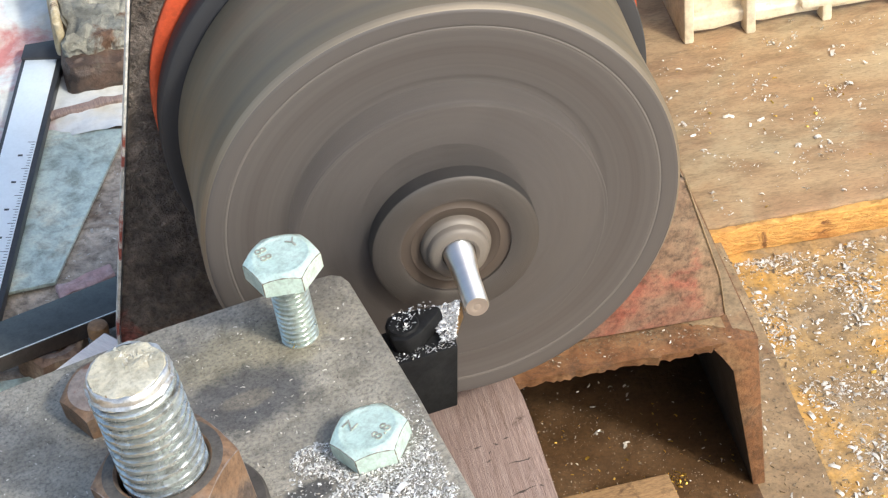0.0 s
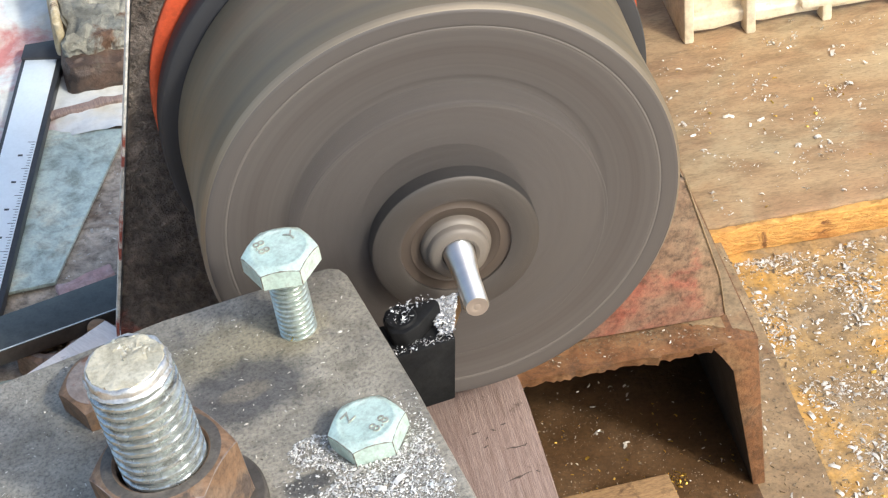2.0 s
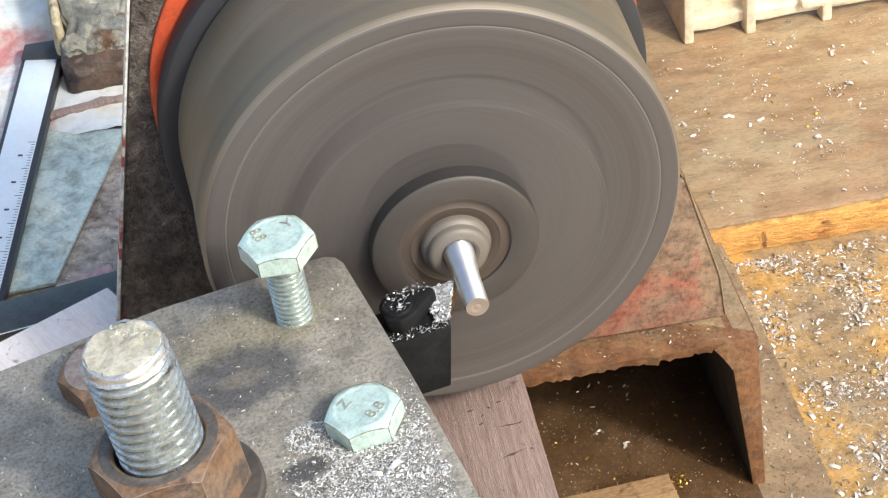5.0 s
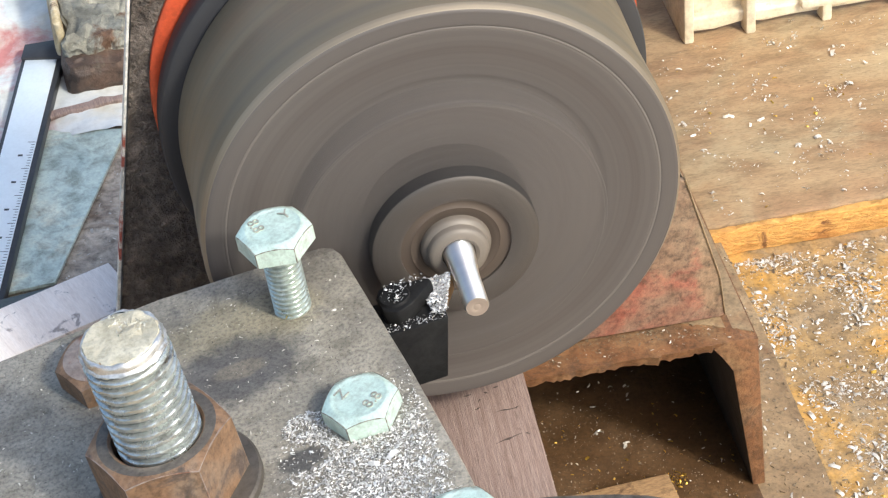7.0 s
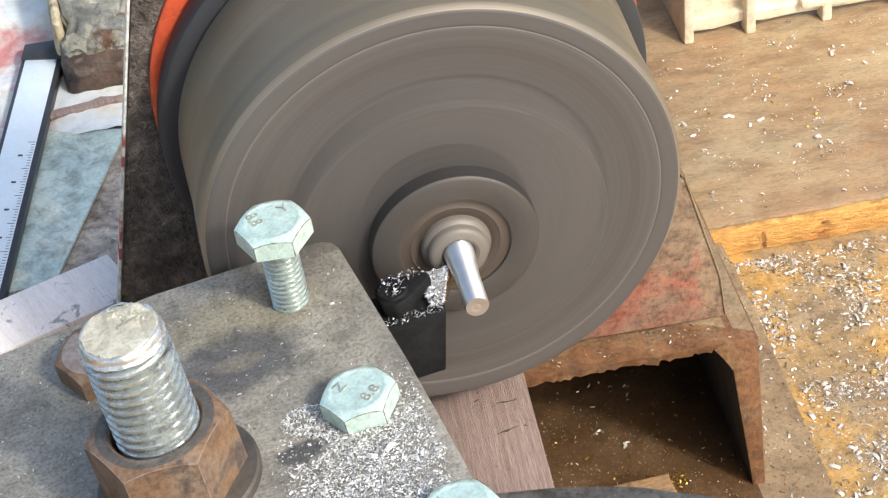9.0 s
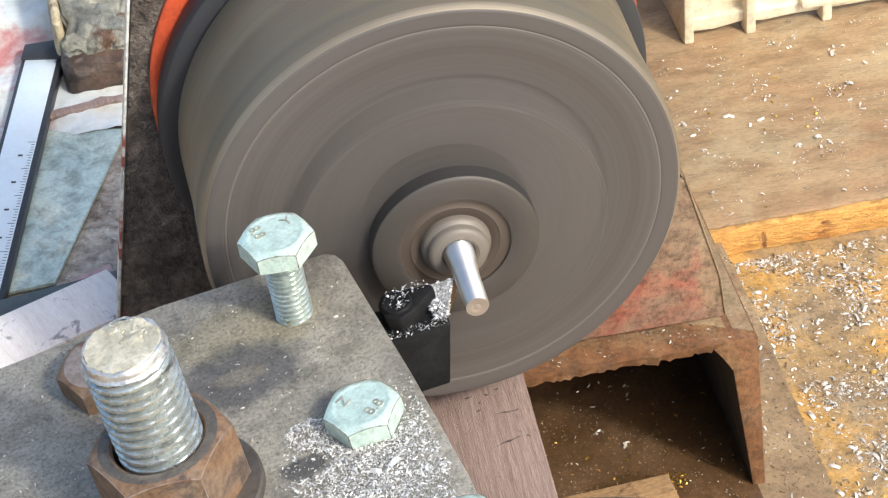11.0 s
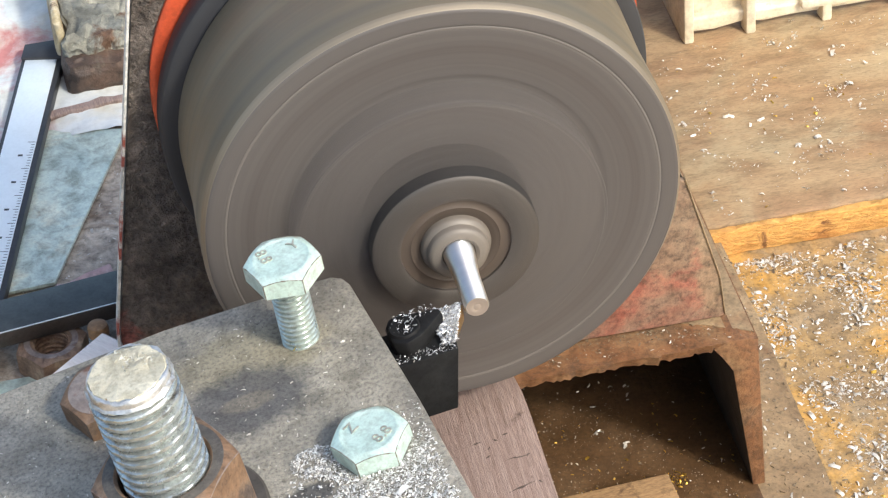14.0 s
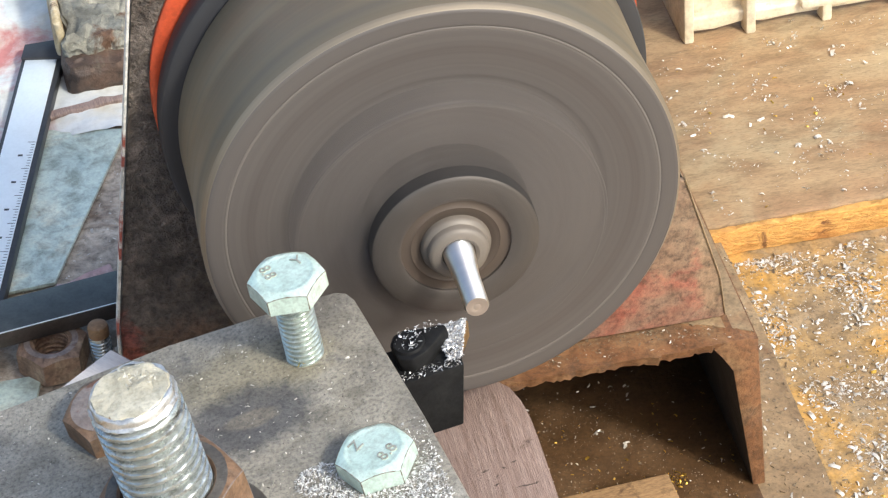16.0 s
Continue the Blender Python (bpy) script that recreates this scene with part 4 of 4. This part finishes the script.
def build_swarf():
    b = thing("bench_swarf", (0, 0, -150), "pale metal chips and brass curls strewn on the bench", "swarf", kind="stuff")
    def dens(x, y, r):
        return x > 109 and y < 140 and r.random() < 0.12 + 1.5 * max(0.0, noise.noise(Vector((x * 0.06, y * 0.06, 3))) + 0.12)
    part("chips", chips(scatter(10500, 21, (108, 230), (-60, 140), 0.0, dens), 22, (0.25, 1.1), curl=0.6), "chippale", b, "", False, "stuff")
    part("fine_chips", chips(scatter(11000, 57, (108, 230), (-60, 140), 0.0, dens), 58, (0.1, 0.42), 0.02, 0.6), "chippale", b, "", False, "stuff")
    part("dirt", chips(scatter(3800, 43, (108, 230), (-60, 140), 0.0, dens), 44, (0.25, 0.9), 0.03, 0.25), "dirt", b, "brown dirt", False, "stuff")
    part("fine_dirt", chips(scatter(9000, 73, (108, 230), (-60, 140), 0.0, lambda x, y, r: r.random() < 0.35 + noise.noise(Vector((x * 0.09, y * 0.09, 6)))), 74, (0.1, 0.42), 0.02, 0.2), "dirt", b, "", False, "stuff")
    part("plate_dirt", chips(scatter(2600, 45, (89.5, 107), (-20, 150), 6.0), 46, (0.12, 0.5), 0.02, 0.2), "dirt", b, "", False, "stuff")
    part("web_dirt", chips(scatter(700, 47, (30, 86), (41.5, 52), 59.3, lambda x, y, r: r.random() < 0.2 + (y - 41) / 12), 48, (0.12, 0.45), 0.02, 0.2), "dirt", b, "", False, "stuff")
    # dirt stops at the diagonal shadow's edge, so the floor beyond stays darker
    part("channel_dirt", chips(scatter(1000, 49, (20, 84), (20, 84), 6.4, lambda x, y, r: y < 84 - 1.35 * max(0.0, x - 54)), 50, (0.12, 0.4), 0.02, 0.2), "dirt", b, "", False, "stuff")
    part("brass", chips(scatter(260, 23, (108, 220), (-60, 140), 0.0, dens), 24, (0.4, 1.0)), "brass", b, "brass chips", False, "stuff")
    part("plate_chips", chips(scatter(130, 25, (90, 106), (-20, 150), 6.0), 26, (0.4, 1.2)), "chippale", b, "", False, "stuff")
    part("channel_chips", chips(scatter(120, 27, (20, 84), (20, 100), 6.46, lambda x, y, r: r.random() < 0.3 or ((x - 52) / 14) ** 2 + ((y - 86) / 6) ** 2 < 1), 28, (0.2, 0.75), curl=0.9), "chippale", b, "", False, "stuff")
    part("channel_brass", chips(scatter(150, 29, (22, 84), (24, 80), 6.4, lambda x, y, r: r.random() < 0.08 or (x - 66) ** 2 + (y - 46) ** 2 < 14), 30, (0.3, 0.8)), "brass", b, "", False, "stuff")
    gold = scatter(60, 63, (62, 71), (43, 52), 6.4, lambda x, y, r: (x - 66) ** 2 + (y - 47.4) ** 2 < 13) + scatter(40, 64, (30, 64), (45.2, 50), 6.4, lambda x, y, r: r.random() < 0.4)
    part("brass_heap", chips(gold, 65, (0.35, 0.85), 0.05, 0.8), "brass", b, "small heap of brass chips", False, "stuff")
    # grit is likewise left out of the shaded corner to keep it dark
    part("channel_grit", chips(scatter(900, 66, (20, 84), (24, 84), 6.4, lambda x, y, r: y < 84 - 1.35 * max(0.0, x - 54)), 67, (0.08, 0.26), 0.02, 0.5), "chippale", b, "", False, "stuff")
    def on_board(x, y, r):
        return r.random() < 0.03 + 1.3 * max(0.0, noise.noise(Vector((x * 0.09, y * 0.09, 8))) - 0.1)
    part("board_chips", chips(scatter(900, 33, (108, 230), (150, 238), 10.3, on_board), 34, (0.15, 0.8), curl=0.9), "chippale", b, "", False, "stuff")
    part("board_brass", chips(scatter(50, 35, (110, 230), (150, 238), 10.3, on_board), 36, (0.4, 1.0)), "brass", b, "", False, "stuff")
    part("web_chips", chips(scatter(45, 37, (30, 84), (40.8, 50), 59.8), 38, (0.15, 0.55)), "chippale", b, "", False, "stuff")


BOARD_CHIPS = [(109.3, 212.2), (109.5, 197.8), (124.8, 198.1), (133.9, 193.1), (133.3, 187.0), (112.0, 183.0), (133.7, 176.0), (159.4, 242.6), (158.1, 232.7), (154.2, 229.1),
               (167.0, 221.5), (179.6, 217.2), (174.8, 213.2), (167.0, 203.7), (152.0, 194.8), (150.3, 188.3), (147.9, 179.6), (151.6, 176.1), (141.2, 177.3), (164.4, 195.7)]
BENCH_CHIPS = [(112.7, 88.9), (116.0, 102.3), (125.6, 106.6), (112.1, 79.7), (110.9, 68.9), (127.9, 66.8), (124.2, 48.0), (116.7, 59.6), (128.6, 87.8), (117.1, 35.7)]
FLOOR_CHIPS = [(56.4, 64.0), (40.7, 60.8), (79.3, 50.8), (50.0, 71.0)]


def build_single_chips():
    """The larger curls, each of two or three ribbons tangled together."""
    rnd = random.Random(61)
    for spots, top, long, label in ((BOARD_CHIPS, -139.7, 2.1, "bright curled metal chip lying on the brown board"), (BENCH_CHIPS, -150, 2.0, "bright curled metal chip lying on the ochre bench"),
                                    (FLOOR_CHIPS, -143.6, 1.7, "small curled metal chip inside the channel")):
        for x, y in spots:
            t = thing("metal_chip", (x, y, top), label, "metal chip", rz=rnd.uniform(0, 360), group="loose curled chips")
            n = rnd.choice((2, 3, 3))
            ribbons = [(rnd.uniform(-0.8, 0.8), rnd.uniform(-0.6, 0.6), 0.25 * k) for k in range(n)]
            part("curl", chips(ribbons, rnd.randrange(10 ** 6), (0.45 * long, 0.7 * long), 0.0, 1.0), "chippale", t)


build_setting()
build_board()
build_crate()
build_base_plate()
build_channel()
build_headstock()
build_way()
steel_bar = build_left()
lathe_chuck = build_chuck()
cross_slide = build_cross_slide()
pale_strip = build_pale_strip()
tool_post = build_tool_post()
build_swarf()
build_single_chips()

TOOL = [(0.0, 0.0), (0.5, 0.75), (1.0, 1.25), (1.5, 1.85), (2.0, 2.41), (2.5, 3.05), (3.0, 3.8), (3.5, 4.45), (4.0, 5.23), (6.5, 9.05), (7.0, 9.9), (7.5, 10.7),
        (8.0, 11.5), (8.5, 12.0), (9.0, 12.15), (9.5, 11.6), (11.5, 6.1), (12.0, 4.7), (12.5, 3.3), (13.0, 1.75), (13.5, 0.43), (14.0, -0.83), (14.5, -2.1), (15.0, -3.5),
        (15.5, -4.85), (16.0, -6.26)]
SLIDE = [(0.0, 0.0), (1.0, 2.6), (2.0, 5.1), (3.0, 7.8), (4.0, 10.6), (6.5, 17.5), (7.0, 18.9), (7.5, 19.9), (8.0, 20.9), (8.5, 21.6), (9.0, 21.8), (9.5, 21.2),
         (11.5, 16.1), (12.0, 13.5), (12.5, 10.8), (13.0, 7.5), (13.5, 4.3), (14.0, 1.5), (14.5, -0.8), (15.0, -3.2), (15.5, -5.7), (16.0, -8.4)]
PALE = [(0.0, -79.8, 59.0, 39.0), (1.0, -79.7, 61.0, 37.0), (2.0, -79.1, 63.8, 35.5), (3.0, -78.5, 67.4, 33.4), (4.0, -78.0, 71.5, 31.0), (6.5, -75.7, 84.8, 20.6), (8.0, -75.5, 89.6, 20.6),
        (9.0, -75.4, 90.5, 21.0), (9.5, -75.5, 89.8, 21.0), (11.5, -76.8, 80.8, 22.8), (12.0, -77.4, 76.3, 26.3), (12.5, -78.0, 71.5, 29.9), (13.0, -78.9, 65.7, 32.8), (13.5, -79.8, 61.5, 38.5),
        (14.5, -80.5, 57.5, 42.0), (16.0, -79.0, 52.0, 39.0)]
BAR = [(0.0, -72.8, 96.2, 18.1), (1.0, -72.8, 96.4, 17.6), (2.0, -72.8, 96.6, 15.3), (3.0, -72.7, 97.1, 11.9), (4.0, -72.5, 97.8, 9.5), (6.5, -72.3, 98.4, 7.0), (16.0, -72.3, 98.3, 7.4)]


def motions():
    mm = 0.001
    walk(tool_post, [(t, pose(0, d * mm, Z0, 0, -9.62, 0)) for t, d in TOOL])
    walk(cross_slide, [(t, pose(0.1 * max(0, d) * mm, d * mm, Z0 - 0.066, 0, 0, -0.12 * max(0, d))) for t, d in SLIDE])
    walk(pale_strip, [(t, pose(x * mm, y * mm, Z0 - 0.066, 0, 0, a)) for t, x, y, a in PALE])
    walk(steel_bar, [(t, pose(x * mm, y * mm, Z0 - 0.083, 0, 0, a)) for t, x, y, a in BAR])
    walk(lathe_chuck, [(k / FPS, pose(0, 0, Z0, 0, 84.0 * k, 0)) for k in range(16 * FPS + 1)])


motions()
